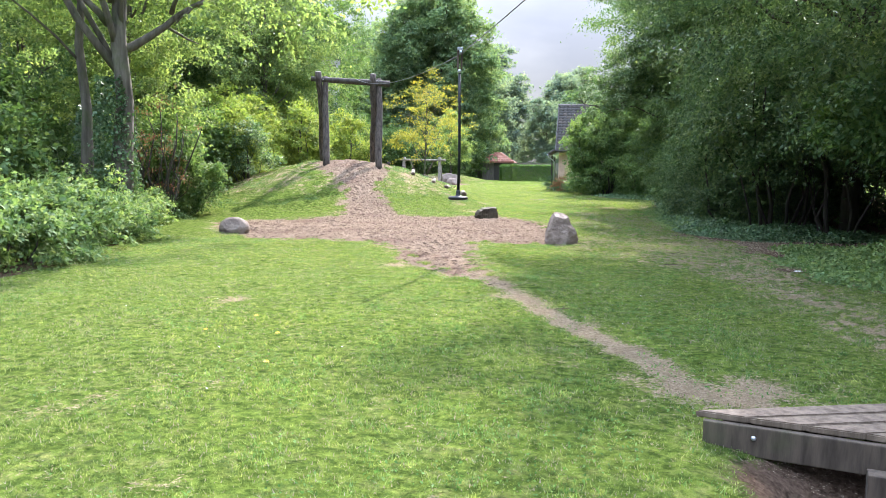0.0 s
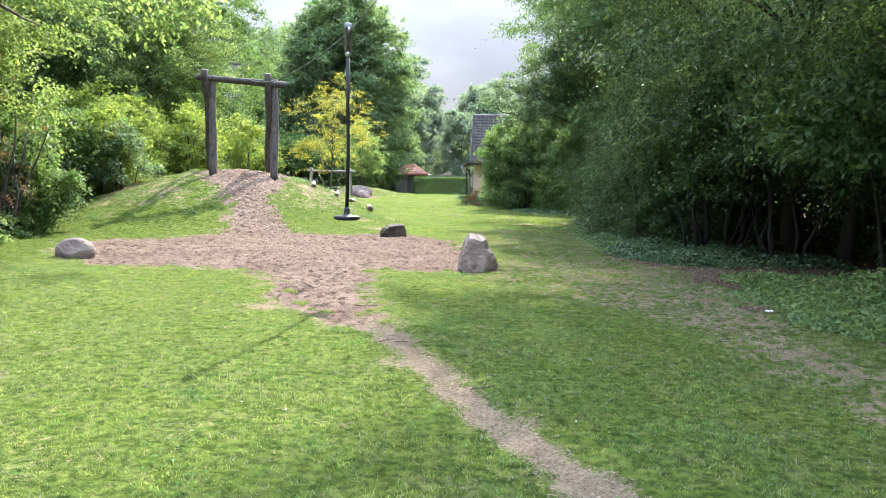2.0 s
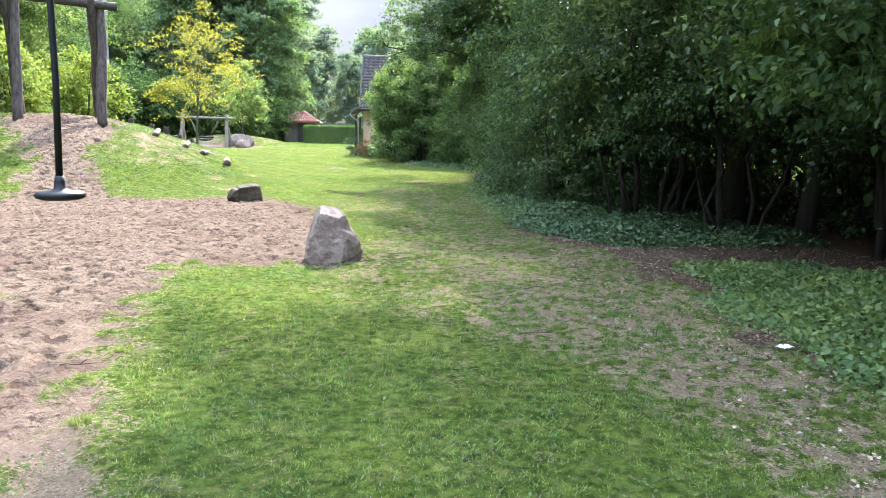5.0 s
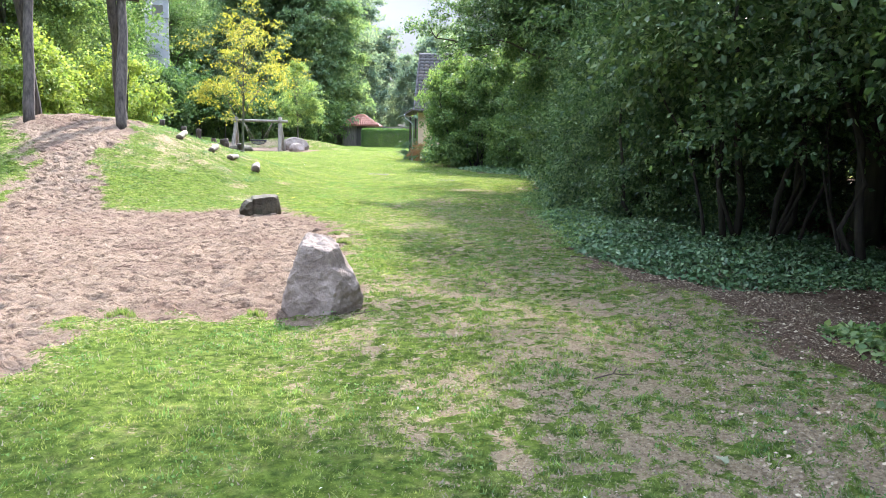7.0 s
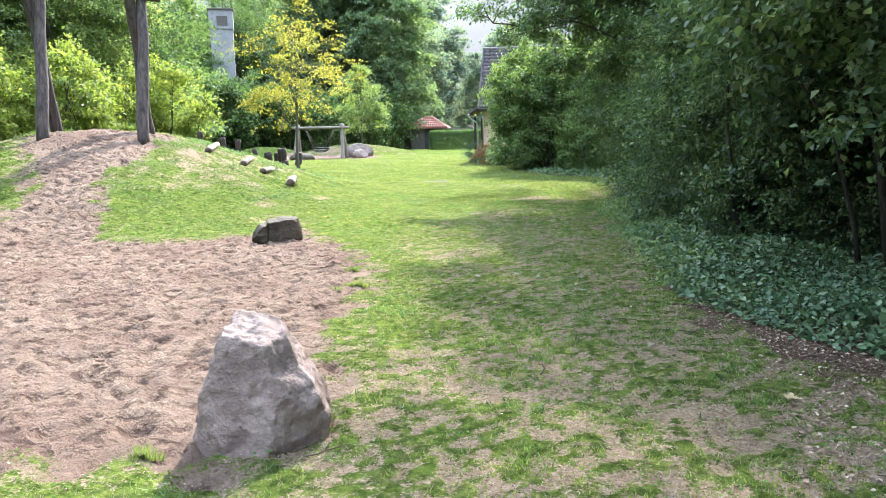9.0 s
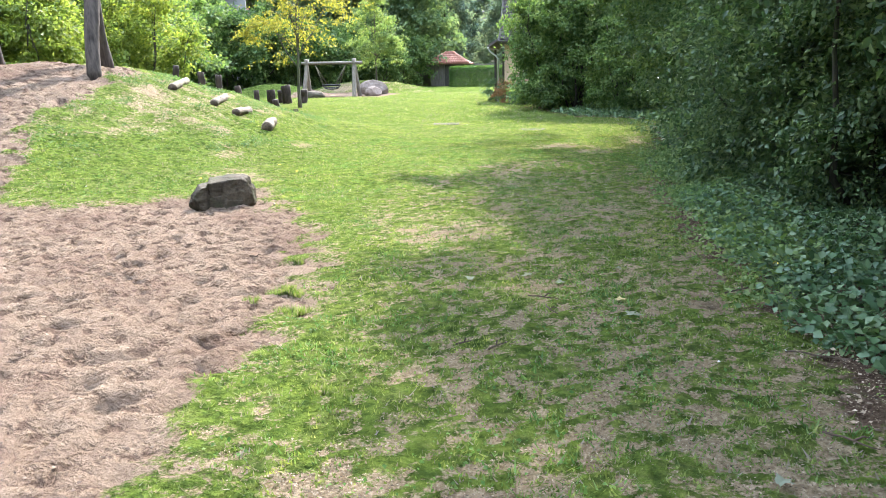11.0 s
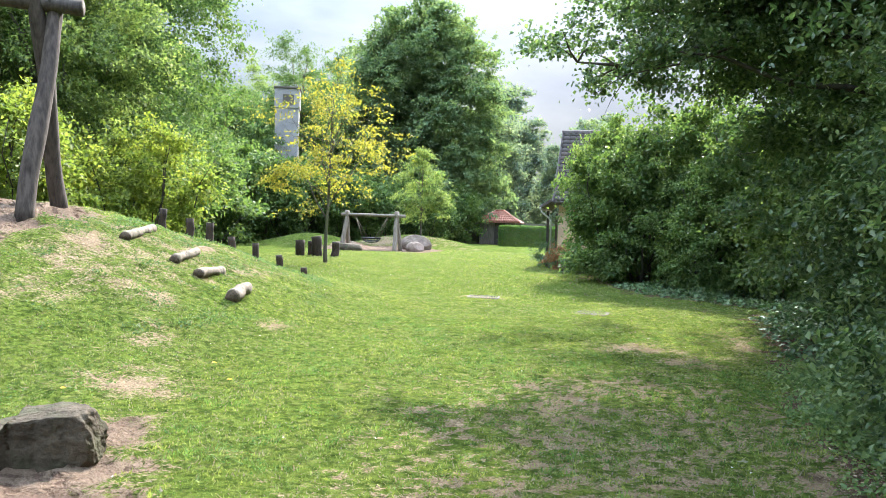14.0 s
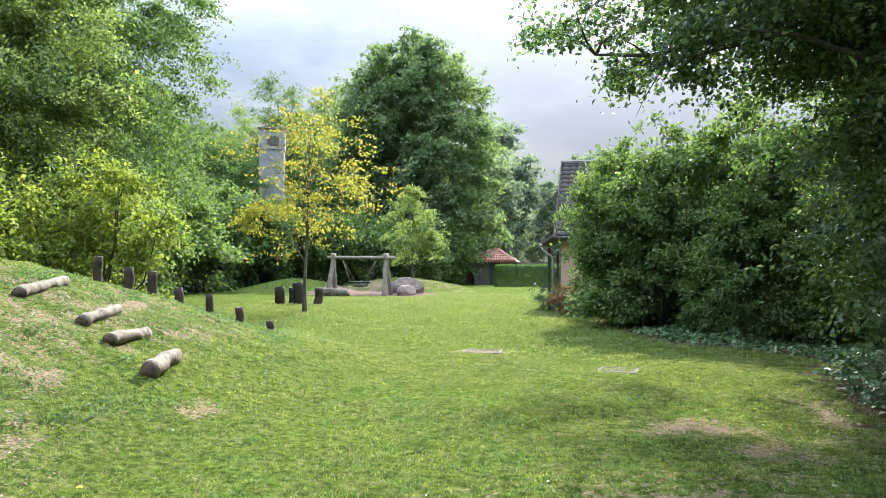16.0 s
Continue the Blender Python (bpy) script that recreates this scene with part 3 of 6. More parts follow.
def masks(x, y):
    fine = 0.45 * (vnoise(x, y, 0.2, 1) - 0.5) + 0.25 * (vnoise(x, y, 0.45, 2) - 0.5) + 0.2 * (vnoise(x, y, 1.3, 3) - 0.5)
    sand = 0.5 + 0.75 * np.maximum(in_poly(x, y, SAND_PIT), in_poly(x, y, SWING_SAND)) + 0.75 * fine
    earth = 0.62 + 1.9 * (0.10 - seg_dist(x, y, TRACK))
    spread = smooth01(y, 9.8, 13.5)
    zone = 0.545 - 0.085 * smooth01(y, 14.5, 18.5) - (0.4 - 0.27 * spread) * np.maximum(seg_dist(x, y, WORN_LINE) - 0.1 - 0.7 * spread, 0)
    zone = np.maximum(zone, 0.24)
    hill = smooth01(ground_z(x, y), 0.2, 0.7) * (y < 40) * 0.40
    earth = np.maximum(earth, np.maximum(zone, hill))
    earth = np.maximum(earth, 0.46 - 0.6 * (seg_dist(x, y, SAND_PIT + SAND_PIT[:1]) - 0.1))
    for wx, wy, ax, ay in WORN:
        earth = np.maximum(earth, 0.525 - 0.25 * (np.hypot((x - wx) / ax, (y - wy) / ay) - 0.45))
    clump = 1.15 * (vnoise(x, y, 0.06, 51) - 0.5) + 0.3 * (vnoise(x, y, 0.2, 52) - 0.5)
    earth = earth + (0.62 - 0.3 * smooth01(zone, 0.26, 0.42)) * fine + 0.6 * clump * smooth01(zone, 0.24, 0.42)
    litter = 0.5 + 0.8 * np.maximum(in_poly(x, y, LITTER), in_poly(x, y, LITTER_LEFT)) + 0.9 * fine
    hollow = 1 - np.hypot((x - 1.5) / 0.75, (y - 3.75) / 0.5)
    litter = np.maximum(litter, 0.5 + hollow)
    return np.clip(sand, 0, 1), np.clip(earth, 0, 0.85), np.clip(litter, 0, 1)


def spaced(stops):
    out = []
    for (a, b, step) in stops:
        out += list(np.arange(a, b - 1e-6, step))
    return np.array(out + [stops[-1][1]])


SURFACE = {}


def surface_z(x, y):
    """Height of the built ground sheet, with its dents."""
    xs, ys, Z = SURFACE["xs"], SURFACE["ys"], SURFACE["z"]
    j, i = np.searchsorted(xs, x) - 1, np.searchsorted(ys, y) - 1
    f, g = (x - xs[j]) / (xs[j + 1] - xs[j]), (y - ys[i]) / (ys[i + 1] - ys[i])
    return (Z[i, j] * (1 - f) + Z[i, j + 1] * f) * (1 - g) + (Z[i + 1, j] * (1 - f) + Z[i + 1, j + 1] * f) * g


def make_ground():
    xs = spaced([(-900, -60, 70), (-60, -26, 3), (-26, -12.6, 0.45), (-12.6, -10.2, 0.1), (-10.2, -0.2, 0.045), (-0.2, 3.4, 0.06), (3.4, 4.2, 0.1), (4.2, 12, 0.4), (12, 60, 4), (60, 900, 70)])
    ys = spaced([(-300, -20, 40), (-20, 0, 1), (0, 10.4, 0.09), (10.4, 24.0, 0.045), (24.0, 29.0, 0.06), (29.0, 36, 0.12), (36, 45, 0.2), (45, 72, 0.4), (72, 110, 1.5), (110, 1200, 90)])
    X, Y = np.meshgrid(xs, ys)
    sand, earth, litter = masks(X, Y)
    Z = ground_z(X, Y)
    near = (np.abs(Y - 20) < 18) & (X > -13) & (X < 4.5)
    rng = np.random.default_rng(5)
    foot = np.zeros_like(Z)
    # trodden sand: many small dents
    for _ in range(9500):
        px, py = rng.uniform(-9.8, -0.4), rng.uniform(10.5, 29)
        i0, j0 = np.searchsorted(ys, py), np.searchsorted(xs, px)
        sl = (slice(max(i0 - 9, 0), i0 + 10), slice(max(j0 - 9, 0), j0 + 10))
        rr = np.hypot(X[sl] - px, (Y[sl] - py) * rng.uniform(0.7, 1.4)) / rng.uniform(0.045, 0.1)
        foot[sl] += rng.uniform(0.014, 0.052) * (-np.exp(-rr ** 2) + 0.55 * np.exp(-(rr - 1.5) ** 2 * 3))
    scuff = 0.03 * np.abs(vnoise(X, Y, 0.14, 71) - 0.5) + 0.022 * np.abs(vnoise(X, Y, 0.085, 72) - 0.5)
    Z = Z + (np.clip(foot, -0.055, 0.035) - scuff) * smooth01(sand, 0.5, 0.62)
    Z = Z - 0.03 * smooth01(sand, 0.45, 0.6) * near - 0.012 * smooth01(earth, 0.45, 0.6) * near
    Z = Z + np.clip(rng.normal(size=Z.shape), -1.6, 1.6) * 0.0065 * smooth01(sand, 0.5, 0.62) * near
    SURFACE.update(xs=xs, ys=ys, z=Z)
    nx, ny = len(xs), len(ys)
    verts = np.stack([X, Y, Z], -1).reshape(-1, 3)
    i = (np.arange(ny - 1)[:, None] * nx + np.arange(nx - 1)[None]).reshape(-1, 1)
    tris = np.concatenate([i + [0, 1, nx + 1], i + [0, nx + 1, nx]], 1).reshape(-1, 3)
    ob = tri_mesh("ground", verts, tris, GROUND)
    ob.data.polygons.foreach_set("use_smooth", np.full(len(tris), True))
    for nm, arr in (("sand", sand), ("earth", earth), ("litter", litter)):
        at = ob.data.attributes.new(nm, "FLOAT", "POINT")
        at.data.foreach_set("value", arr.astype(np.float32).ravel())
    return tagged(ob, "lawn with trodden sand patch and grassy mound", "ground", kind="structure")


make_ground()


# ---- grass ----
def make_grass(name, rng, n, x0, x1, y0, y1, mat, h, label, cond=None, bare=0.475):
    x, y = rng.uniform(x0, x1, n), rng.uniform(y0, y1, n)
    s, e, l = masks(x, y)
    patch = vnoise(x, y, 0.09, 21) * 0.7 + vnoise(x, y, 0.5, 22) * 0.3
    keep = (s + rng.normal(size=n) * 0.03 < 0.46) & (e + rng.normal(size=n) * 0.1 < bare) & (l + rng.normal(size=n) * 0.05 < 0.5)
    keep &= rng.random(n) < 0.5 + 0.9 * (patch - 0.3) / 0.4
    if cond is not None:
        keep &= cond(x, y)
    x, y, patch = x[keep], y[keep], patch[keep]
    n = len(x)
    z = ground_z(x, y) - 0.006
    hh = h * rng.uniform(0.35, 1.2, n) * (0.3 + 1.2 * patch)
    a, b = rng.uniform(0, 6.28, n), rng.uniform(0, 6.28, n)
    w = rng.uniform(0.0022, 0.0048, n) * (1 + np.clip(y, 0, 60) * 0.04)
    base = np.stack([x, y, z], 1)
    side = np.stack([np.cos(a) * w, np.sin(a) * w, np.zeros(n)], 1)
    lean = np.abs(rng.normal(size=n)) * 0.9
    tip = base + np.stack([np.cos(b) * lean * hh, np.sin(b) * lean * hh, hh], 1)
    v = np.stack([base - side, base + side, tip], 1).reshape(-1, 3)
    t = np.arange(3 * n).reshape(-1, 3)
    ob = tri_mesh(name, v, t, mat)
    return tagged(ob, label, "grass", kind="stuff")


RNG = np.random.default_rng(11)
make_grass("lawn_grass", RNG, 760000, -8.8, 3.6, 1.2, 14.5, GRASS_BLADE, 0.024, "short mown green lawn grass blades")
make_grass("lawn_grass", RNG, 560000, -8.5, 3.2, 14.5, 34, GRASS_BLADE, 0.026, "short mown green lawn grass beside the mound")
make_grass("lawn_grass", RNG, 160000, -14, 3.2, 34, 62, GRASS_BLADE, 0.05, "short mown green lawn grass towards the swing")
make_grass("grass_tufts", RNG, 260000, -3, 3.2, 2, 30, GRASS_LUSH, 0.036, "taller lush grass tufts on the trodden lawn", lambda x, y: vnoise(x, y, 0.22, 40) * 0.75 + vnoise(x, y, 1.1, 41) * 0.25 > 0.66)

make_grass("sparse_grass", RNG, 230000, -0.6, 3.6, 8, 25, GRASS_BLADE, 0.016, "thin short grass on trodden soil", lambda x, y: masks(x, y)[1] > 0.42, 0.66)


# ---- zip-line: frame, cable, seat ----
def make_zip_frame():
    ob = thing("zip_line_gantry", -9.0, 27.75, gz(-9.0, 27.75), "dark weathered log goalpost frame standing on the sandy mound top", "play frame")
    u, w = Vector((0.905, 0.425, 0)), Vector((-0.425, 0.905, 0))
    base = Vector((-9.0, 27.75, gz(-9.0, 27.75)))
    top = 4.75 - base.z
    for k, side in enumerate((-1, 1)):
        for j, fb in enumerate((-1, 1)):
            foot = u * side * 0.99 + w * fb * 0.79 + u * fb * 0.03
            g = gz(base.x + foot.x, base.y + foot.y) - base.z - 0.2
            head = u * (side * 1.03 + (0.08, -0.2)[j]) - w * fb * 0.13
            rough_log("post", [(foot.x, foot.y, g), (head.x, head.y, top + (0.28 if fb > 0 else 0.12))], (0.135, 0.11), POST_WOOD, ob, 14, 3 + k * 2 + j, 0.1, STUMP_TOP)
    a, b = u * -1.5, u * 1.5
    rough_log("beam", [(a.x, a.y, top + 0.03), (b.x, b.y, top - 0.06)], (0.095, 0.12), BEAM_WOOD, ob, 14, 9, 0.08, STUMP_TOP)
    for side in (-1, 1):
        c = u * side * 1.06
        bm = bmesh.new()
        bmesh.ops.create_cone(bm, segments=10, radius1=0.016, radius2=0.016, depth=0.36, cap_ends=True, matrix=Matrix.Translation((c.x, c.y, top)) @ Matrix.Rotation(math.pi / 2, 4, w.cross(Vector((0, 0, 1)))))
        part("bolt", bm, STEEL, ob)
    return ob


make_zip_frame()


def make_zip_cable():
    """A sagging steel wire rope from the frame past the seat to its far end."""
    A, B, C = Vector((-8.75, 27.7, 4.81)), Vector((-2.05, 11.9, 3.28)), Vector((5.6, -6.0, 5.1))
    pts = []
    for i in range(25):
        f = i / 24
        p = A.lerp(B, f)
        p.z -= 0.30 * 4 * f * (1 - f)
        pts.append(p)
    for i in range(1, 25):
        f = i / 24
        p = B.lerp(C, f)
        p.z -= 0.25 * 4 * f * (1 - f)
        pts.append(p)
    ob = tube_ob("zip_line_cable", pts, [0.0075] * len(pts), CABLE, None, 6)
    tagged(ob, "thin grey steel zip line cable hung above the lawn", "cable")


def make_zip_seat():
    ob = thing("zip_line_disc_swing", -2.05, 11.9, 0.98, "black rubber disc seat hanging on a black rope", "zip line seat")
    bm = bmesh.new()
    rings = [(0.0, 0.0), (0.12, -0.004), (0.155, 0.008), (0.165, 0.03), (0.15, 0.05), (0.06, 0.06), (0.04, 0.075), (0.034, 0.12), (0.028, 0.16), (0.0, 0.16)]
    prev = None
    for r, z in rings:
        ring = [bm.verts.new((max(r, 0.002) * math.cos(a * math.pi / 12), max(r, 0.002) * math.sin(a * math.pi / 12), z)) for a in range(24)]
        if prev:
            for i in range(24):
                bm.faces.new((prev[i], prev[(i + 1) % 24], ring[(i + 1) % 24], ring[i]))
        prev = ring
    part("disc", bm, RUBBER, ob, "", True)
    tube_ob("rope", [(0, 0, 0.15), (0.012, 0, 0.8), (0.004, 0, 1.4), (0, 0, 2.02)], [0.024, 0.022, 0.022, 0.022], RUBBER, ob, 10)
    bm = bmesh.new()
    bmesh.ops.create_uvsphere(bm, u_segments=12, v_segments=8, radius=0.035, matrix=Matrix.Translation((0, 0, 2.04)))
    part("shackle", bm, STEEL, ob, "", True)
    m = Matrix.Translation((0, 0, 2.05)) @ Matrix.Rotation(radians(23), 4, "Z")
    part("trolley_plate", box(0.012, 0.09, 0.30, 0.03, 0, 0.02, 0.003, m), RUST, ob, "dark rusty steel trolley plate")
    part("trolley_plate", box(0.012, 0.09, 0.30, -0.03, 0, 0.02, 0.003, m), RUST, ob)
    for dy in (-0.05, 0.05):
        bm = bmesh.new()
        bmesh.ops.create_cone(bm, segments=16, radius1=0.035, radius2=0.035, depth=0.03, cap_ends=True, matrix=m @ Matrix.Translation((0, dy * 0.6, 0.285)) @ Matrix.Rotation(math.pi / 2, 4, "Y"))
        part("pulley", bm, STEEL, ob)
    part("cap", box(0.09, 0.05, 0.06, 0, 0, 0.31, 0.01, m), STEEL, ob)


make_zip_cable()
make_zip_seat()


# ---- rocks ----
def make_rock(x, y, sx, sy, sz, rz, mat, label, seed, planes, sink=0.08, rough=0.05, name="boulder", taper=0.0, fine=0.02, ledge=None):
    """A boulder: a ball cut by flat facets (nx, ny, nz, distance), then worn."""
    bm = bmesh.new()
    bmesh.ops.create_icosphere(bm, subdivisions=6, radius=1)
    cuts = [(Vector(p[:3]).normalized(), p[3]) for p in planes]
    for v in bm.verts:
        co = v.co.copy()
        for nrm, d in cuts:
            over = co.dot(nrm) - d
            if over > 0:
                co -= nrm * over * 0.93
        if ledge and co.x < ledge[0]:  # a split-off end, lower and set forward
            f = min((ledge[0] - co.x) / 0.07, 1)
            co.z *= 1 - ledge[1] * f * (co.z > 0)
            co.y -= 0.14 * f
        elif ledge:
            co.z -= 0.16 * max(0.15 - co.x, 0) * (co.z > 0)
            co.y += 0.06 * math.exp(-((co.x - ledge[0] - 0.35) / 0.05) ** 2) * (co.y < 0)
        q = co + Vector((seed * 3.7, seed, 0))
        co *= 1 + rough * noise.fractal(q * 1.6, 1.0, 2.0, 4) + fine * noise.ridged_multi_fractal(q * 3.5, 0.9, 2.1, 5, 1.0, 2.0) - fine
        f = 1 - taper * max(co.z, 0)
        v.co = Vector((co.x * f * sx, co.y * f * sy, co.z * sz))
    low = min(v.co.z for v in bm.verts)
    bmesh.ops.translate(bm, vec=(0, 0, -low - sink), verts=bm.verts)
    me = bpy.data.meshes.new(name)
    bm.to_mesh(me)
    bm.free()
    me.materials.append(mat)
    me.polygons.foreach_set("use_smooth", np.full(len(me.polygons), True))
    ob = new(name, me)
    ob.matrix_basis = pose(x, y, gz(x, y) - 0.02, 0, 0, rz)
    return tagged(ob, label, "boulder")


make_rock(-0.49, 15.42, 0.385, 0.37, 0.48, 6, ROCK_GREY, "tall grey pink granite boulder at the sand's edge", 2,
          [(0.80, 0.10, 0.50, 0.62), (0.62, -0.55, 0.52, 0.66), (-0.85, -0.12, 0.38, 0.72), (-0.15, -1, 0.36, 0.64), (0.7, -0.75, 0.05, 0.74), (-0.6, -0.8, 0.1, 0.80), (-1, 0.1, 0.0, 0.84), (1, 0.1, -0.1, 0.86), (0.2, 0.8, 0.5, 0.62), (0.15, -0.3, 1, 0.75), (0, 0, -1, 0.55)], 0.1, 0.07, "boulder", 0.0, 0.045)
make_rock(-2.98, 22.45, 0.40, 0.26, 0.26, 22, ROCK_DARK, "dark brown flat-topped boulder lying on the sand", 5,
          [(-0.08, -0.12, 1, 0.70), (0.12, -1, 0.05, 0.60), (-0.9, -0.1, 0.3, 0.80), (1, -0.15, 0.12, 0.80), (0, 1, 0.2, 0.7), (0, 0, -1, 0.6)], 0.05, 0.05, "boulder", 0.0, 0.04, (-0.34, 0.34))
make_rock(-7.83, 15.6, 0.34, 0.30, 0.28, 5, ROCK_TAN, "rounded brown boulder half sunk in the grass", 8,
          [(0, 0, -1, 0.5), (0.1, -0.8, 0.5, 0.85), (-1, 0, 0.2, 0.9)], 0.06, 0.05)
make_rock(-13.15, 54.6, 0.75, 0.5, 0.34, 8, ROCK_DARK, "low dark boulder beside the swing sand", 12, [(0, 0, 1, 0.75), (0, 0, -1, 0.5)], 0.08)
make_rock(-10.4, 57.6, 0.5, 0.45, 0.4, 30, ROCK_GREY, "pale round boulder beside the swing", 14, [(0, 0, -1, 0.5), (0.3, -0.7, 0.4, 0.8)], 0.08)
make_rock(-11.2, 60.6, 0.95, 0.7, 0.62, 15, ROCK_TAN, "large brown boulder behind the swing", 17, [(0, 0, -1, 0.5), (0.3, -0.7, 0.6, 0.75)], 0.1)


# ---- stumps and logs on the mound ----
def make_stump(x, y, h, r, seed, label, group="stumps down the mound"):
    ob = thing("post_stump", x, y, gz(x, y), label, "wooden post", group)
    rough_log("post", [(0, 0, -0.2), (0.02 * math.sin(seed), 0.02 * math.cos(seed), h)], r, STUMP_WOOD, ob, 14, seed, 0.06, STUMP_TOP, 6)
    return ob


for i, (x, y, h, r) in enumerate([(-6.35, 33.9, 0.18, 0.072), (-6.6, 33.2, 0.27, 0.074), (-6.86, 32.65, 0.31, 0.066), (-7.06, 32.0, 0.26, 0.075), (-7.5, 31.9, 0.42, 0.078), (-7.97, 31.9, 0.40, 0.08), (-8.7, 32.1, 0.55, 0.075)]):
    make_stump(x, y, h, r, 21 + i, "short dark brown wooden post set in the mound")
for i, (x, y, h, r) in enumerate([(-12.35, 47.0, 0.62, 0.19), (-12.2, 47.9, 0.6, 0.17), (-11.75, 47.3, 0.82, 0.21), (-11.0, 47.5, 0.60, 0.16)]):
    make_stump(x, y, h, r, 41 + i, "thick dark tree stump seat standing on the lawn", "stump seats near the swing")


def make_log(ax, ay, bx, by, r, seed):
    a, b = Vector((ax, ay, gz(ax, ay) + r * 0.55)), Vector((bx, by, gz(bx, by) + r * 0.55))
    ob = thing("step_log", ax, ay, a.z, "barkless pale log laid across the grassy slope", "log", "logs on the mound")
    rough_log("trunk", [(0, 0, 0), tuple(b - a)], (r, r * 0.93), LOG_BARK, ob, 18, seed, 0.3, LOG_END, 16)


make_log(-4.52, 27.5, -4.68, 28.2, 0.095, 61)
make_log(-5.28, 27.9, -5.35, 28.65, 0.075, 62)
make_log(-5.82, 28.15, -5.95, 28.95, 0.075, 63)
make_log(-6.62, 28.1, -6.85, 29.1, 0.08, 64)


# ---- wooden deck at the start ----
def make_deck():
    """Planks run along u and are cut slanting along the edge joist, which runs along w."""
    ob = thing("wooden_deck", 0.63, 4.22, 0.0, "weathered grey wooden platform deck above a bare hollow", "deck")
    u, w = Vector((0.948, 0.318, 0)), Vector((0.969, -0.247, 0))
    across = Vector((0.318, -0.948, 0))
    cut = across.dot(w)
    for i in range(8):
        bm = bmesh.new()
        y0, y1 = i * 0.15, i * 0.15 + 0.142
        a, b = w * (y0 / cut), w * (y1 / cut)
        rim = [a, a + u * (2.3 - 0.02 * (i % 3)), a + u * 2.3 + across * 0.142, b]
        top = [bm.verts.new((p.x, p.y, 0.168 + 0.003 * math.sin(i * 5 + j))) for j, p in enumerate(rim)]
        bot = [bm.verts.new((p.x, p.y, 0.132)) for p in rim]
        bm.faces.new(top[::-1]), bm.faces.new(bot)
        for j in range(4):
            bm.faces.new((top[j], top[(j + 1) % 4], bot[(j + 1) % 4], bot[j]))
        bmesh.ops.recalc_face_normals(bm, faces=bm.faces)
        bmesh.ops.bevel(bm, geom=bm.edges[:], offset=0.006, segments=2, affect="EDGES")
        part("plank", bm, DECK_WOOD, ob)
    turn = Matrix.Translation(w * 0.02 + Vector((0.012, 0.018, 0))) @ Matrix.Rotation(math.atan2(w.y, w.x), 4, "Z")
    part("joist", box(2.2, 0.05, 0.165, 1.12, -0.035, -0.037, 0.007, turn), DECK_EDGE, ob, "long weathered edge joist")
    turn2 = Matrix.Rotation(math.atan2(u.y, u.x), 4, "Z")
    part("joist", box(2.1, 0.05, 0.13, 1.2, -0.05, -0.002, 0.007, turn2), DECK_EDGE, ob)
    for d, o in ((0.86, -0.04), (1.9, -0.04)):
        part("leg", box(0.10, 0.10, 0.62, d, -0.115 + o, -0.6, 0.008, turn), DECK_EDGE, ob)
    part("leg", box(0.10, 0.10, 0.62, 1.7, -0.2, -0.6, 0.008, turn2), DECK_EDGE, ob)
    for d in (0.28, 0.93):
        bm = bmesh.new()
        bmesh.ops.create_uvsphere(bm, u_segments=10, v_segments=6, radius=0.014, matrix=turn @ Matrix.Translation((d, -0.065, 0.07)))
        part("bolt", bm, STEEL, ob)


make_deck()


# ---- drain covers ----
def make_drain(x, y, sx, sy, rz):
    ob = thing("drain_cover", x, y, gz(x, y), "square rusty grid drain cover set in the lawn", "drain cover", "drain covers in the lawn", "", rz)
    for dx, dy, ax, ay in ((0, sy / 2, sx, 0.05), (0, -sy / 2, sx, 0.05), (sx / 2, 0, 0.05, sy - 0.05), (-sx / 2, 0, 0.05, sy - 0.05)):
        part("rim", box(ax, ay, 0.06, dx, dy, -0.05, 0.006), CONCRETE, ob)
    for i in range(9):
        part("bar", box(0.022, sy - 0.06, 0.03, -sx / 2 + sx * (i + 1) / 10, 0, -0.025, 0.004), IRON, ob)


make_drain(-2.2, 33.6, 0.6, 0.55, 5)
make_drain(0.06, 32.1, 0.52, 0.5, -8)


# ---- nest swing ----
def make_swing():
    cx, cy = -12.75, 57.1
    ob = thing("nest_swing", cx, cy, gz(cx, cy), "grey log-framed swing with a black nest basket over sand", "swing")
    for side in (-1, 1):
        for fb in (-1, 1):
            rough_log("post", [(side * 1.52, fb * 0.62, -0.2), (side * 1.42, -fb * 0.1, 2.08)], (0.12, 0.105), SWING_WOOD, ob, 12, 70 + side + 3 * fb, 0.08, STUMP_TOP, 8)
    rough_log("beam", [(-1.75, 0, 1.88), (1.9, 0, 1.86)], 0.085, SWING_WOOD, ob, 12, 77, 0.06, STUMP_TOP, 10)
    V, F = [], []
    for ring, (r, z, t) in enumerate(((0.5, 0.62, 0.05), (0.42, 0.48, 0.02), (0.3, 0.41, 0.02), (0.15, 0.385, 0.02))):
        tube(V, F, [(r * math.cos(a * math.pi / 12), r * math.sin(a * math.pi / 12), z) for a in range(25)], [t] * 25, 6)
    for a in range(16):
        c, s_ = math.cos(a * math.pi / 8), math.sin(a * math.pi / 8)
        tube(V, F, [(0.5 * c, 0.5 * s_, 0.62), (0.42 * c, 0.42 * s_, 0.48), (0.3 * c, 0.3 * s_, 0.41), (0, 0, 0.38)], [0.014] * 4, 5)
    mesh_ob("basket", V, F, RUBBER, ob)["label"] = "black rope nest basket"
    for side in (-1, 1):
        for fb in (-1, 1):
            tube_ob("rope", [(side * 0.95, 0.0, 1.84), (side * 0.36, fb * 0.36, 0.64)], [0.022, 0.022], ROPE, ob, 6)


make_swing()


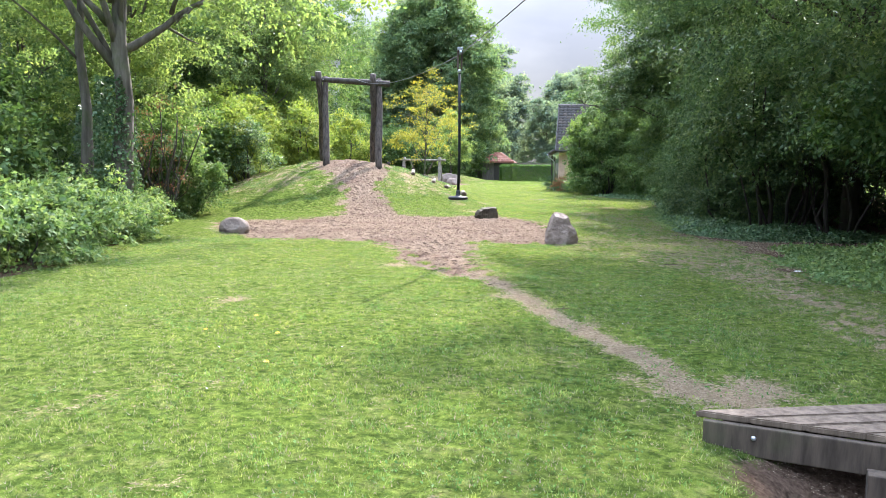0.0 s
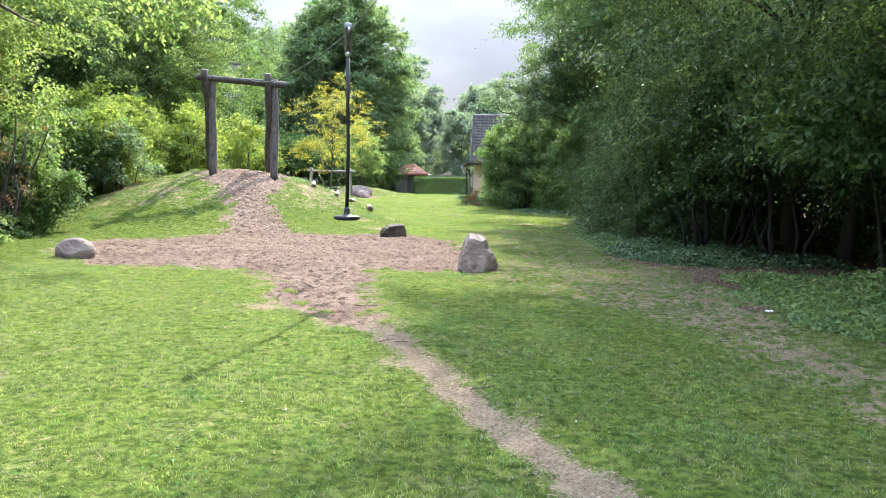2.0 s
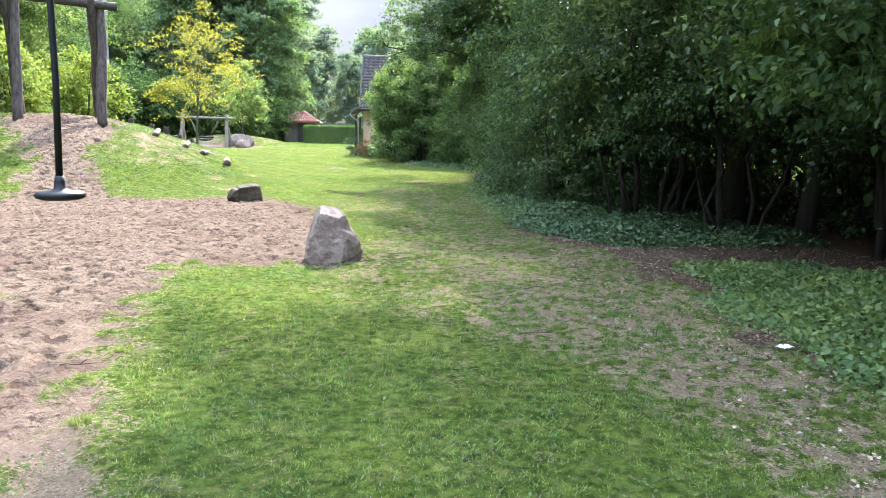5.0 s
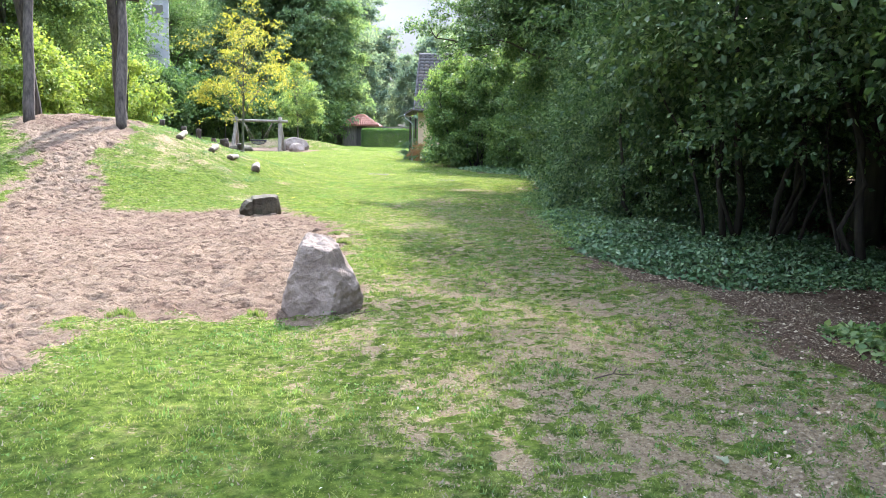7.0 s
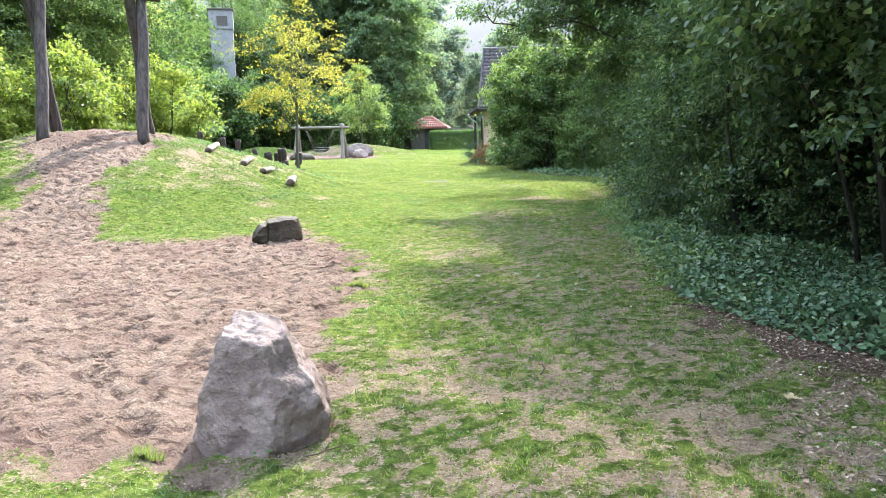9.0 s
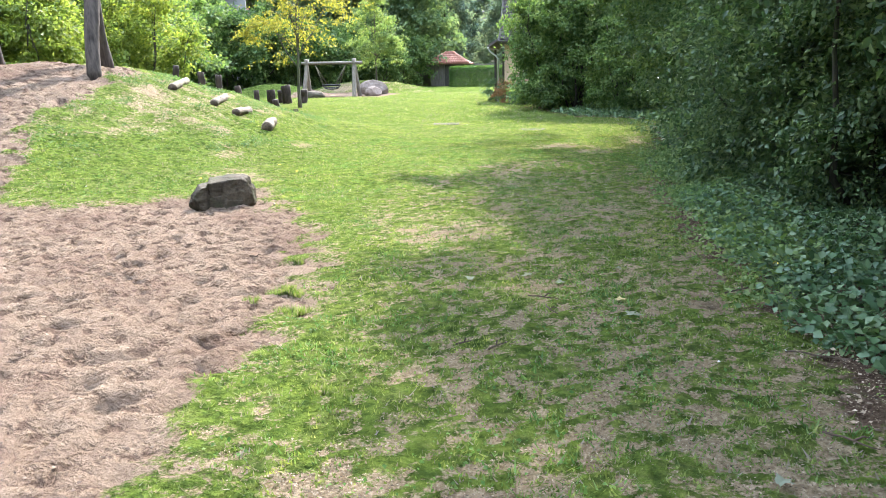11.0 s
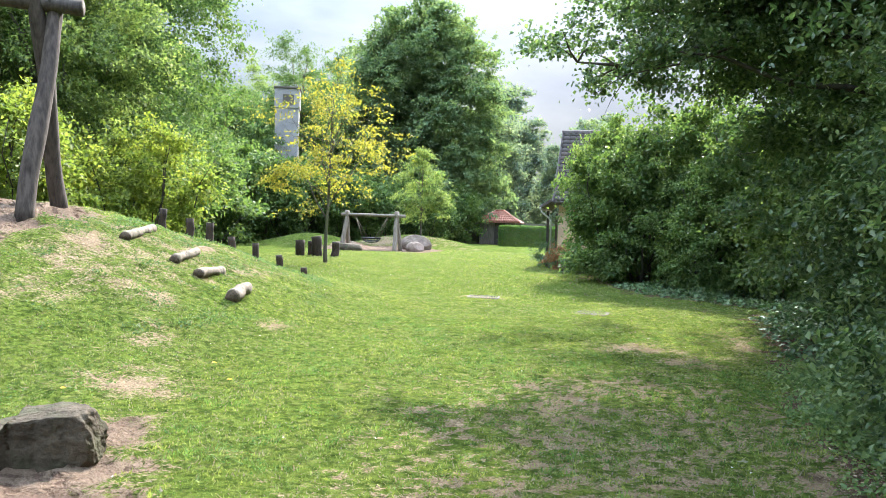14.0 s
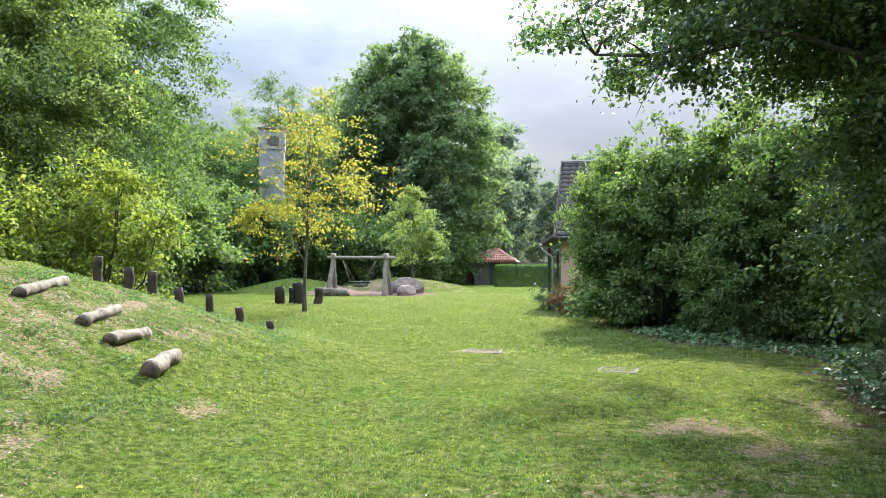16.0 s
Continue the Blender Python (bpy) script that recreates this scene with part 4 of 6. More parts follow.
# ---- hedge, shed, fence ----
def make_hedge():
    rng = np.random.default_rng(31)
    ob = thing("hedge", -6.15, 77.6, gz(-6.7, 77.6), "trimmed green box-shaped hedge behind the lawn", "hedge")
    n = 26000
    c = rng.uniform(-1, 1, (n, 3)) * (2.7, 0.65, 0.8)
    face = rng.integers(0, 4, n)
    lump = 0.05 * np.sin(c[:, 0] * 5) * np.sin(c[:, 2] * 6 + 1)
    c[:, 1] = np.where(face == 0, -0.65 + lump + rng.normal(size=n) * 0.05, c[:, 1])
    c[:, 2] = np.where(face == 1, 0.8 + lump + rng.normal(size=n) * 0.035, c[:, 2])
    c[:, 0] = np.where(face == 2, np.sign(c[:, 0]) * 2.7 + rng.normal(size=n) * 0.05, c[:, 0])
    out = np.zeros((n, 3))
    out[:, 1] = -1.0 * (face == 0)
    out[:, 2] = 1.0 * (face == 1)
    out[:, 0] = np.sign(c[:, 0]) * (face == 2)
    c[:, 2] += 0.8
    leaves_ob("foliage", rng, c, out + rng.normal(size=(n, 3)) * 0.2, 0.09, LEAF_HEDGE, ob, 0.36, 0.4)
    V, F = [], []
    for i in range(12):
        x = -2.5 + i * 0.45
        tube(V, F, [(x, 0, -0.1), (x + 0.05, 0.02, 0.7), (x - 0.05, -0.02, 1.4)], [0.03, 0.024, 0.01], 5)
    mesh_ob("stem", V, F, BARK_DARK, ob)


def make_shed():
    ob = thing("garden_shed", -9.9, 83.5, gz(-9.9, 83.5), "small dark wooden shed with red pantile hip roof", "shed")
    part("wall", box(3.1, 2.6, 2.0, 0, 0, 0, 0.02), FENCE_WOOD, ob)
    for i in range(14):
        part("board", box(0.2, 0.03, 2.0, -1.45 + i * 0.223, -1.32, 0, 0.006), FENCE_WOOD, ob)
    part("door", box(0.9, 0.05, 1.85, 0.2, -1.36, 0.02, 0.01), DARK_TRIM, ob)
    V, F = [], []
    top = [(-0.35, 0, 2.95), (0.35, 0, 2.95)]
    bot = [(-1.95, -1.7, 1.98), (1.95, -1.7, 1.98), (1.95, 1.7, 1.98), (-1.95, 1.7, 1.98)]
    V = bot + top + [(x, y, z - 0.08) for x, y, z in bot]
    F = [(0, 1, 5, 4), (1, 2, 5), (2, 3, 4, 5), (3, 0, 4), (0, 6, 7, 1), (1, 7, 8, 2), (2, 8, 9, 3), (3, 9, 6, 0), (9, 8, 7, 6)]
    roof = mesh_ob("roof", V, F, TILE_RED, ob, False)
    roof["label"] = "red clay pantile roof"
    V, F = [], []
    for j in range(5):
        f0, f1 = j / 5, (j + 1) / 5 + 0.05
        for i in range(17):
            u = (i + 0.5) / 17
            p0 = Vector(bot[0]).lerp(Vector(bot[1]), u).lerp(Vector(top[0]).lerp(Vector(top[1]), u), f0)
            p1 = Vector(bot[0]).lerp(Vector(bot[1]), u).lerp(Vector(top[0]).lerp(Vector(top[1]), u), min(f1, 1))
            w = 0.09 * (1 - f0 * 0.8)
            tube(V, F, [p0 + Vector((0, -0.03, 0.04)), p1 + Vector((0, -0.01, 0.015))], [w, w * 0.85], 6)
    t = mesh_ob("tile", V, F, TILE_RED, roof)
    t["kind"] = "stuff"
    V, F = [], []
    for a, b in ((bot[0], top[0]), (bot[1], top[1]), (top[0], top[1])):
        tube(V, F, [Vector(a) + Vector((0, 0, 0.03)), Vector(b) + Vector((0, 0, 0.03))], [0.09, 0.09], 8)
    mesh_ob("ridge", V, F, TILE_RED, roof)


def make_fence(x0, y0, x1, y1, h, name="board_fence"):
    d = Vector((x1 - x0, y1 - y0, 0))
    n = int(d.length / 0.16)
    ob = thing(name, x0, y0, gz(x0, y0), "grey weathered vertical board garden fence", "fence", rz=math.degrees(math.atan2(d.y, d.x)))
    src = None
    for i in range(n):
        if src is None:
            src = part("slat", box(0.14, 0.022, h, 0, 0, 0, 0.004), FENCE_WOOD, ob)
            me = src.data
            b = src
        else:
            b = new("slat", me)
            b.parent = ob
        b.location = (0.08 + i * 0.16, 0, -0.02 + 0.02 * math.sin(i * 2.3))
    for k in range(int(d.length / 1.9) + 1):
        part("post", box(0.1, 0.1, h + 0.1, k * 1.9, 0.08, -0.05, 0.008), FENCE_WOOD, ob)


make_hedge()
make_shed()
make_fence(-13.3, 84.5, -11.7, 83.2, 2.0)
make_fence(-7.6, 82.6, 3.5, 81.5, 1.9)


# ---- cottage ----
def make_house():
    """One-storey cottage: eave towards the walk, ridge along x, porch canopy on the gable end."""
    ob = thing("cottage", -1.75, 46.0, 0.16, "pink plastered cottage with dark pantile roof behind shrubs", "house")
    W, D, E, R = 11.0, 6.4, 2.72, 5.35
    t = 0.25
    part("wall", box(W, t, E + 0.1, W / 2, t / 2, -0.2, 0), PLASTER, ob)
    part("wall", box(W, t, E + 0.1, W / 2, D - t / 2, -0.2, 0), PLASTER, ob)
    for x in (t / 2, W - t / 2):
        bm = bmesh.new()
        prof = [(t, -0.2), (D - t, -0.2), (D - t, E - 0.1), (D / 2, R - 0.16), (t, E - 0.1)]
        a = [bm.verts.new((x - t / 2, y, z)) for y, z in prof]
        b = [bm.verts.new((x + t / 2, y, z)) for y, z in prof]
        bm.faces.new(a[::-1]), bm.faces.new(b)
        for i in range(5):
            bm.faces.new((a[i], a[(i + 1) % 5], b[(i + 1) % 5], b[i]))
        bmesh.ops.recalc_face_normals(bm, faces=bm.faces)
        part("wall", bm, PLASTER, ob)
    # roof: two slabs with courses of pantiles
    rise = math.atan2(R - E, D / 2 + 0.0)
    for side in (0, 1):
        bm = bmesh.new()
        y0, y1 = (-0.35, D / 2) if side == 0 else (D + 0.35, D / 2)
        z0 = E - 0.35 * math.tan(rise)
        top = [(-0.18, y0, z0), (W + 0.18, y0, z0), (W + 0.18, y1, R), (-0.18, y1, R)]
        v1 = [bm.verts.new(p) for p in top]
        v2 = [bm.verts.new((p[0], p[1], p[2] - 0.14)) for p in top]
        bm.faces.new(v1), bm.faces.new(v2[::-1])
        for i in range(4):
            bm.faces.new((v1[i], v2[i], v2[(i + 1) % 4], v1[(i + 1) % 4]))
        bmesh.ops.recalc_face_normals(bm, faces=bm.faces)
        roof = part("roof", bm, TILE_DARK, ob, "dark brown pantile roof")
        if side == 0:
            slope = math.hypot(y1 - y0, R - z0)
            rows = 16
            tw, th = 0.255, slope / rows
            V, F = [], []
            for j in range(6):
                a0 = math.pi * j / 5
                for yy, zz in ((0, 0.03), (th * 1.08, 0.0)):
                    V.append((tw * (j / 5 - 0.5), yy, zz + 0.045 * math.sin(a0)))
            for j in range(5):
                F.append((2 * j, 2 * j + 2, 2 * j + 3, 2 * j + 1))
            n0 = len(V)
            V += [(x, y, z - 0.03) for x, y, z in V[0:n0:2]]
            for j in range(5):
                F.append((2 * j, n0 + j, n0 + j + 1, 2 * j + 2))
            tile = None
            for r in range(rows):
                for c in range(18):
                    if tile is None:
                        q = tile = mesh_ob("roof_tile", V, F, TILE_VARIED, roof)
                    else:
                        q = new("roof_tile", tile.data)
                        q.parent = roof
                    f = r / rows
                    q.matrix_basis = pose(-0.02 + c * tw, y0 + (y1 - y0) * f, z0 + (R - z0) * f + 0.012, math.degrees(rise), 0, 0)
    for i in range(30):
        bm = bmesh.new()
        bmesh.ops.create_cone(bm, segments=10, radius1=0.13, radius2=0.11, depth=0.40, cap_ends=True, matrix=Matrix.Translation((-0.02 + i * 0.38, D / 2, R)) @ Matrix.Rotation(math.pi / 2, 4, "Y"))
        part("ridge_tile", bm, TILE_DARK, ob)
    for y0, y1 in ((-0.37, D / 2), (D + 0.37, D / 2)):
        m = Matrix.Translation((-0.2, y0, E - 0.35 * math.tan(rise) - 0.16))
        L = math.hypot(y1 - y0, R - E + 0.3)
        sgn = 1 if y1 > y0 else -1
        part("bargeboard", box(0.03, L, 0.2, 0, sgn * L / 2, 0, 0.004, m @ Matrix.Rotation(rise * sgn, 4, "X")), DARK_TRIM, ob)
    tube_ob("gutter", [(-0.2, -0.42, E - 0.33), (W, -0.42, E - 0.33)], [0.06, 0.06], DARK_TRIM, ob, 8)
    # porch canopy at the gable
    m = Matrix.Translation((-0.36, 2.0, 2.36)) @ Matrix.Rotation(radians(-32), 4, "Y")
    can = part("canopy", box(0.72, 4.2, 0.09, 0, 0, 0, 0.01, m), TILE_DARK, ob)
    tube_ob("gutter", [(-0.66, -0.12, 2.16), (-0.66, 4.1, 2.16)], [0.05, 0.05], STEEL, ob, 8)
    tube_ob("downpipe", [(-0.66, -0.05, 2.14), (-0.6, -0.05, 2.02), (-0.32, -0.05, 1.82), (-0.26, -0.05, 1.7), (-0.26, -0.05, 0)], [0.035] * 5, STEEL, ob, 8)
    for y in (0.1, 3.9):
        part("post", box(0.09, 0.09, 2.1, -0.42, y + 0.4, 0, 0.008), DARK_TRIM, ob)
    win = part("window", box(0.95, 0.06, 1.1, 1.25, -0.02, 1.05, 0.006), TRIM_WOOD, ob)
    part("pane", box(0.8, 0.02, 0.95, 1.25, -0.055, 1.12, 0), GLASS_DARK, win)


k = Mat("pantile_varied", 0.75)
k.color(k.mix(k.noise(7, 4), k.ramp(k.randob(), [(0.0, (0.04, 0.035, 0.034)), (0.6, (0.075, 0.062, 0.058)), (1.0, (0.12, 0.085, 0.07))]), (0.06, 0.055, 0.045)))
TILE_VARIED = k.m
k = Mat("window_glass", 0.08, 0, 0.5)
k.color((0.03, 0.035, 0.04))
GLASS_DARK = k.m
make_house()


# ---- far building with tall chimney ----
def make_tower():
    ob = thing("chimney_building", -26.9, 76.0, 0.1, "tall grey rendered chimney above a red brick house", "house", rz=21)
    part("chimney", box(1.9, 1.6, 11.8, 0, 0, 0, 0.04), CHIMNEY, ob)
    part("chimney_head", box(2.04, 1.74, 1.6, 0, 0, 10.8, 0.05), CHIMNEY, ob)
    part("cap", box(2.2, 1.9, 0.16, 0, 0, 12.4, 0.03), CONCRETE, ob)
    part("vent", box(0.9, 0.04, 0.8, 0.1, -0.89, 11.1, 0.02), CONCRETE, ob)
    part("wall", box(8.5, 6, 5.0, -3.5, 4, 0, 0.03), PLASTER, ob)
    V = [(-8.0, 0.6, 5), (1.0, 0.6, 5), (1.0, 7.4, 5), (-8, 7.4, 5), (-8, 4, 7.2), (1.0, 4, 7.2)]
    mesh_ob("roof", V, [(0, 1, 5, 4), (2, 3, 4, 5), (0, 4, 3), (1, 2, 5), (3, 2, 1, 0)], TILE_RED, ob, False)


make_tower()


# ---- trees ----
def R_(seed):
    return np.random.default_rng(seed)


# big oak behind the swing
make_tree("oak_tree", -17.5, 85, 0.1, R_(101), (15, 0.5, 0.3, 0), [(0, 0, 13, 6.4, 6, 6.5), (-3.0, -1, 9, 4.6, 4, 5.0), (3.0, -1.5, 9.5, 4.6, 4, 5.2), (0.5, -2, 17.5, 3.8, 3.6, 4.0), (-1.5, -2.5, 5, 5.4, 4, 4), (3.0, -1, 4.5, 5, 4, 3.6), (2.8, 0, 15.4, 3.4, 3.2, 3.6), (-2.9, 0, 16.0, 3.2, 3.2, 3.8), (0, -2.5, 9.5, 5.5, 3, 6)], LEAF_OAK, 0.30, 6500, 20, 0.62, BARK_DARK, "tall broad dark green oak with rounded dense crown", 16, inner=0.55)

# young yellow-leaved tree on the lawn
make_tree("young_maple", -9.25, 42.2, gz(-9.25, 42.2), R_(102), (5.6, 0.062, 0.1, 0), [(0.1, 0, 4.6, 2.1, 2.0, 1.3), (0.0, 0, 3.2, 1.9, 1.8, 1.0), (-0.9, 0, 2.9, 1.2, 1.2, 0.7), (1.1, -0.2, 3.7, 1.5, 1.3, 0.6), (0.3, 0, 5.7, 1.0, 1.0, 0.9), (-0.3, -0.1, 2.0, 1.3, 0.9, 0.4)], LEAF_YELLOW, 0.10, 820, 7, 0.30, BARK, "young tree with sparse yellow green spring leaves", 30, inner=0.2, squash=0.18, bare=0.3)

# young trees by the swing
make_tree("young_birch", -11.4, 62.5, gz(-11.4, 62.5), R_(103), (5.2, 0.06, 0, 0), [(0, 0, 3.4, 1.25, 1.2, 1.9), (0, 0, 4.7, 0.7, 0.7, 1.0), (0.2, 0, 2.2, 1.2, 1.1, 0.9)], LEAF_LIGHT, 0.13, 420, 18, 0.35, BARK, "slender young tree with light green leaves", 14)
make_tree("young_birch", -21.5, 62.0, gz(-21.5, 62), R_(104), (5.2, 0.06, 0, 0), [(0, 0, 3.4, 1.5, 1.4, 1.8), (0.3, 0, 4.6, 0.9, 0.9, 1.0), (0.2, 0, 2.4, 1.5, 1.3, 0.8)], LEAF_GREEN, 0.13, 420, 18, 0.35, BARK, "slender young tree before the dark wood edge", 14)
make_tree("young_birch", -17.3, 64.5, gz(-17.3, 64.5), R_(105), (4.4, 0.05, 0, 0), [(0, 0, 3.0, 1.2, 1.2, 1.6), (0.1, 0, 4.0, 0.7, 0.7, 0.9)], LEAF_GREEN, 0.13, 320, 18, 0.35, BARK, "slender young tree behind the nest swing", 12)

# wood along the left side and the back: a few sources, copied
wood = []
for i, (mat, hgt) in enumerate(((LEAF_LIGHT, 12.5), (LEAF_GREEN, 14.5), (LEAF_GREEN, 11.5))):
    rng = R_(120 + i)
    bl = [(rng.uniform(-1.2, 1.2), rng.uniform(-1.2, 1.2), hgt * f, hgt * w, hgt * w, hgt * 0.17) for f, w in ((0.84, 0.15), (0.7, 0.22), (0.55, 0.27), (0.42, 0.27), (0.28, 0.24), (0.16, 0.2))]
    bl += [(rng.uniform(-2.8, 2.8), rng.uniform(-2.8, 2.8), hgt * rng.uniform(0.35, 0.8), 1.7, 1.7, 1.4) for _ in range(6)]
    wood.append((make_tree("woodland_tree", (-17.5, -24, -26)[i], (38, 45, 31)[i], 0, rng, (hgt * 0.9, 0.19, 0.3, 0.2), bl, mat, 0.115, 2800, 32, 0.55, BARK, "tall leafy deciduous tree at the wood's edge", 14, group="woodland trees", inner=0.4), hgt))
spots = [(-28.5, 60), (-18.4, 42.6), (-22.5, 34.5), (-27, 40), (-32, 33), (-24.8, 53), (-29, 55), (-34, 46), (-30, 62.5), (-34, 67), (-37, 58), (-31.5, 74), (-37, 78), (-30, 86), (-22, 92), (-40, 92), (-36, 24), (-20, 90), (-24, 96), (-31, 97)]
for i, (x, y) in enumerate(spots):
    src, hgt = wood[i % 3]
    sc = 0.9 + 0.3 * ((i * 37) % 10) / 10 + (0.35 if y > 80 else 0)
    copy_thing(src, pose(x, y, 0, 0, 0, i * 77) @ Matrix.Diagonal((sc, sc, sc, 1)))
# tall trees beyond the hedge, the air's haze put into their leaf colour
far = make_tree("far_tree", -9.5, 106, 0, R_(140), (15, 0.3, 0.4, 0), [(0, 0, 13.5, 3.6, 3.4, 3.6), (0.4, 0, 9.5, 4.8, 4.5, 4.0), (-0.6, 0, 5.0, 4.6, 4.4, 3.4), (1.8, -1, 15.5, 2.0, 2, 2.2), (-2.4, -1, 11.5, 2.6, 2.4, 2.6), (2.9, -1, 7, 2.8, 2.6, 2.6)], LEAF_FAR_HAZED, 0.34, 1700, 18, 0.85, BARK, "tall hazy green tree beyond the hedge", 12, group="far trees", inner=0.5)
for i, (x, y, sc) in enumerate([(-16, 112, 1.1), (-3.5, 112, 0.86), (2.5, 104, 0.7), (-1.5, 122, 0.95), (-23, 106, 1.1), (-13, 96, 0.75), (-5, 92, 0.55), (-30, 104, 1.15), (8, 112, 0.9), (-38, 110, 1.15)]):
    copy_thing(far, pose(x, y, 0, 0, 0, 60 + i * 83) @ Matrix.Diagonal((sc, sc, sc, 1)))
far.scale = (0.82, 0.82, 0.8)
far.location.x = -11.3

# near left trees with ivy-grown trunks
left = make_tree("left_tree", -11.2, 16.3, 0, R_(150), (13, 0.25, -0.6, 0.6), [(-1, 0, 10.5, 4.2, 4.2, 3), (2.8, -0.6, 8.2, 2.6, 2.4, 1.6), (-3, -1, 7.5, 3, 3, 2), (3.6, 1.6, 6.0, 2.0, 2.4, 1.2), (1, 3, 7, 3, 2.5, 2), (0, -2, 6.3, 2.4, 1.8, 1.0)], LEAF_LIGHT, 0.13, 1100, 20, 0.5, BARK, "tall grey-barked tree with ivy around its trunk", 16, inner=0.4)
V, F = [], []
rng = R_(155)
for p0, p1, r0 in (((-0.02, 0, 4.2), (2.2, 1.5, 5.9), 0.12), ((1.1, 0.75, 5.15), (2.6, 0.6, 6.6), 0.06), ((1.6, 1.1, 5.4), (3.3, 2.4, 5.9), 0.05), ((-0.1, 0, 4.8), (-1.6, -0.6, 6.8), 0.09), ((0, 0, 5.3), (0.9, -1.0, 7.6), 0.08)):
    pts = wobble(rng, p0, p1, 8, 0.05)
    tube(V, F, pts, [r0 * (1 - 0.1 * j) for j in range(8)], 8)
    for j in (3, 5, 6):
        q = pts[j] + rng.normal(size=3) * 0.5 + (0, 0, 0.35)
        tube(V, F, wobble(rng, pts[j], q, 4, 0.04), [r0 * 0.35, r0 * 0.28, r0 * 0.2, r0 * 0.1], 5)
mesh_ob("limb", V, F, BARK, left)
make_tree("left_tree", -12.9, 17.4, 0, R_(151), (12, 0.15, 0.4, 0.3), [(-1, 0, 10, 3.4, 3.4, 2.6), (-2, -1, 7, 2.8, 2.6, 1.8), (1, 2, 8, 2.8, 2.6, 2.0)], LEAF_LIGHT, 0.14, 600, 20, 0.5, BARK, "slim grey tree behind nettles at the wood's edge", 10)
make_tree("left_tree", -15.5, 23, 0, R_(152), (12, 0.2, 0.6, 0.2), [(0, 0, 9.5, 3.6, 3.6, 3.0), (1.5, -1, 6.5, 2.8, 2.6, 2.0), (-2, 0, 6, 3, 3, 2), (0.5, -0.5, 3.5, 2.4, 2.2, 1.6)], LEAF_LIGHT, 0.115, 2200, 26, 0.5, BARK, "leafy light green tree beside the mound", 12)

# lime shrubs behind the mound, nettles and brambles on the left
limes = [(-13.6, 33.2, 1.0), (-12.6, 36.6, 1.0), (-15.6, 35.5, 1.15), (-14.6, 30.2, 0.95), (-16.2, 31.8, 1.2), (-13.8, 27.3, 0.75)]
src = make_shrub("lime_shrub", -13.6, 33.2, gz(-13.6, 33.2), R_(160), [(0, 0, 1.6, 1.5, 1.5, 1.5), (0.6, -0.5, 2.6, 1.0, 1.0, 1.1), (-0.8, 0.3, 2.4, 1.0, 1.0, 1.2), (0.2, 0.3, 3.3, 0.6, 0.6, 0.8), (0.9, 0.3, 0.9, 1.0, 1.0, 0.9), (-1.0, -0.4, 0.9, 1.0, 1.0, 0.9)], LEAF_LIME, 0.12, 950, 18, 0.36, "bright yellow green leafy shrub behind the mound", group="lime shrubs")
for i, (x, y, sc) in enumerate(limes[1:]):
    copy_thing(src, pose(x, y, gz(x, y), 0, 0, 70 * (i + 1)) @ Matrix.Diagonal((sc, sc, sc, 1)))
src = make_shrub("green_shrub", -14.2, 22.6, gz(-14.2, 22.6), R_(161), [(0, 0, 1.3, 1.4, 1.4, 1.3), (0.5, -0.4, 2.3, 1.0, 1.0, 0.9), (-0.7, 0.3, 1.9, 1.0, 1.0, 1.0)], LEAF_MID, 0.14, 700, 16, 0.36, "dense mid green shrub at the wood's edge", group="green shrubs")
for i, (x, y, sc) in enumerate([(-13.0, 19.8, 0.9), (-14.6, 26.0, 1.0), (-16.5, 28.5, 1.2), (-17.5, 40.5, 1.4), (-19.5, 46.5, 1.5), (-22.5, 58, 1.5), (-25, 66.5, 1.6), (-20, 69, 1.5), (-16.5, 69.5, 1.4), (-14, 72.5, 1.4), (-11.9, 20.5, 0.6), (-13.5, 13.5, 1.0), (-16, 17.5, 1.3), (-19, 33.5, 1.5), (-21, 39, 1.6), (-13.8, 79, 1.6), (-16.5, 77, 1.8), (-23, 79, 2.0), (-15, 90, 2.0), (-19, 74, 1.7), (-21.2, 54.5, 1.6), (-24.2, 61, 2.0), (-18.6, 66.5, 1.5), (-27.5, 70, 2.1), (-20.6, 63.5, 1.7), (-22.5, 67, 1.9), (9.0, 10.5, 1.7), (10.5, 16, 1.8), (9.2, 24.5, 1.8), (10.8, 30.5, 1.9), (11.5, 22, 2.0), (12.5, 11, 2.0), (9.5, 6, 1.8)]):
    copy_thing(src, pose(x, y, gz(x, y), 0, 0, 50 * (i + 1)) @ Matrix.Diagonal((sc, sc, sc, 1)))
src = make_shrub("nettle_clump", -8.9, 10.9, 0, R_(162), [(0, 0, 0.3, 0.85, 0.8, 0.36), (0.4, -0.2, 0.62, 0.28, 0.28, 0.36), (-0.4, 0.3, 0.75, 0.3, 0.3, 0.4), (0.1, 0.5, 0.7, 0.22, 0.22, 0.4), (-0.2, -0.5, 0.55, 0.25, 0.25, 0.35), (0.7, 0.4, 0.5, 0.25, 0.25, 0.3), (-0.8, -0.2, 0.5, 0.25, 0.25, 0.35)], LEAF_NETTLE, 0.085, 380, 16, 0.17, "pale green nettle and bramble clump by the lawn", "nettles", "nettle clumps", 16)
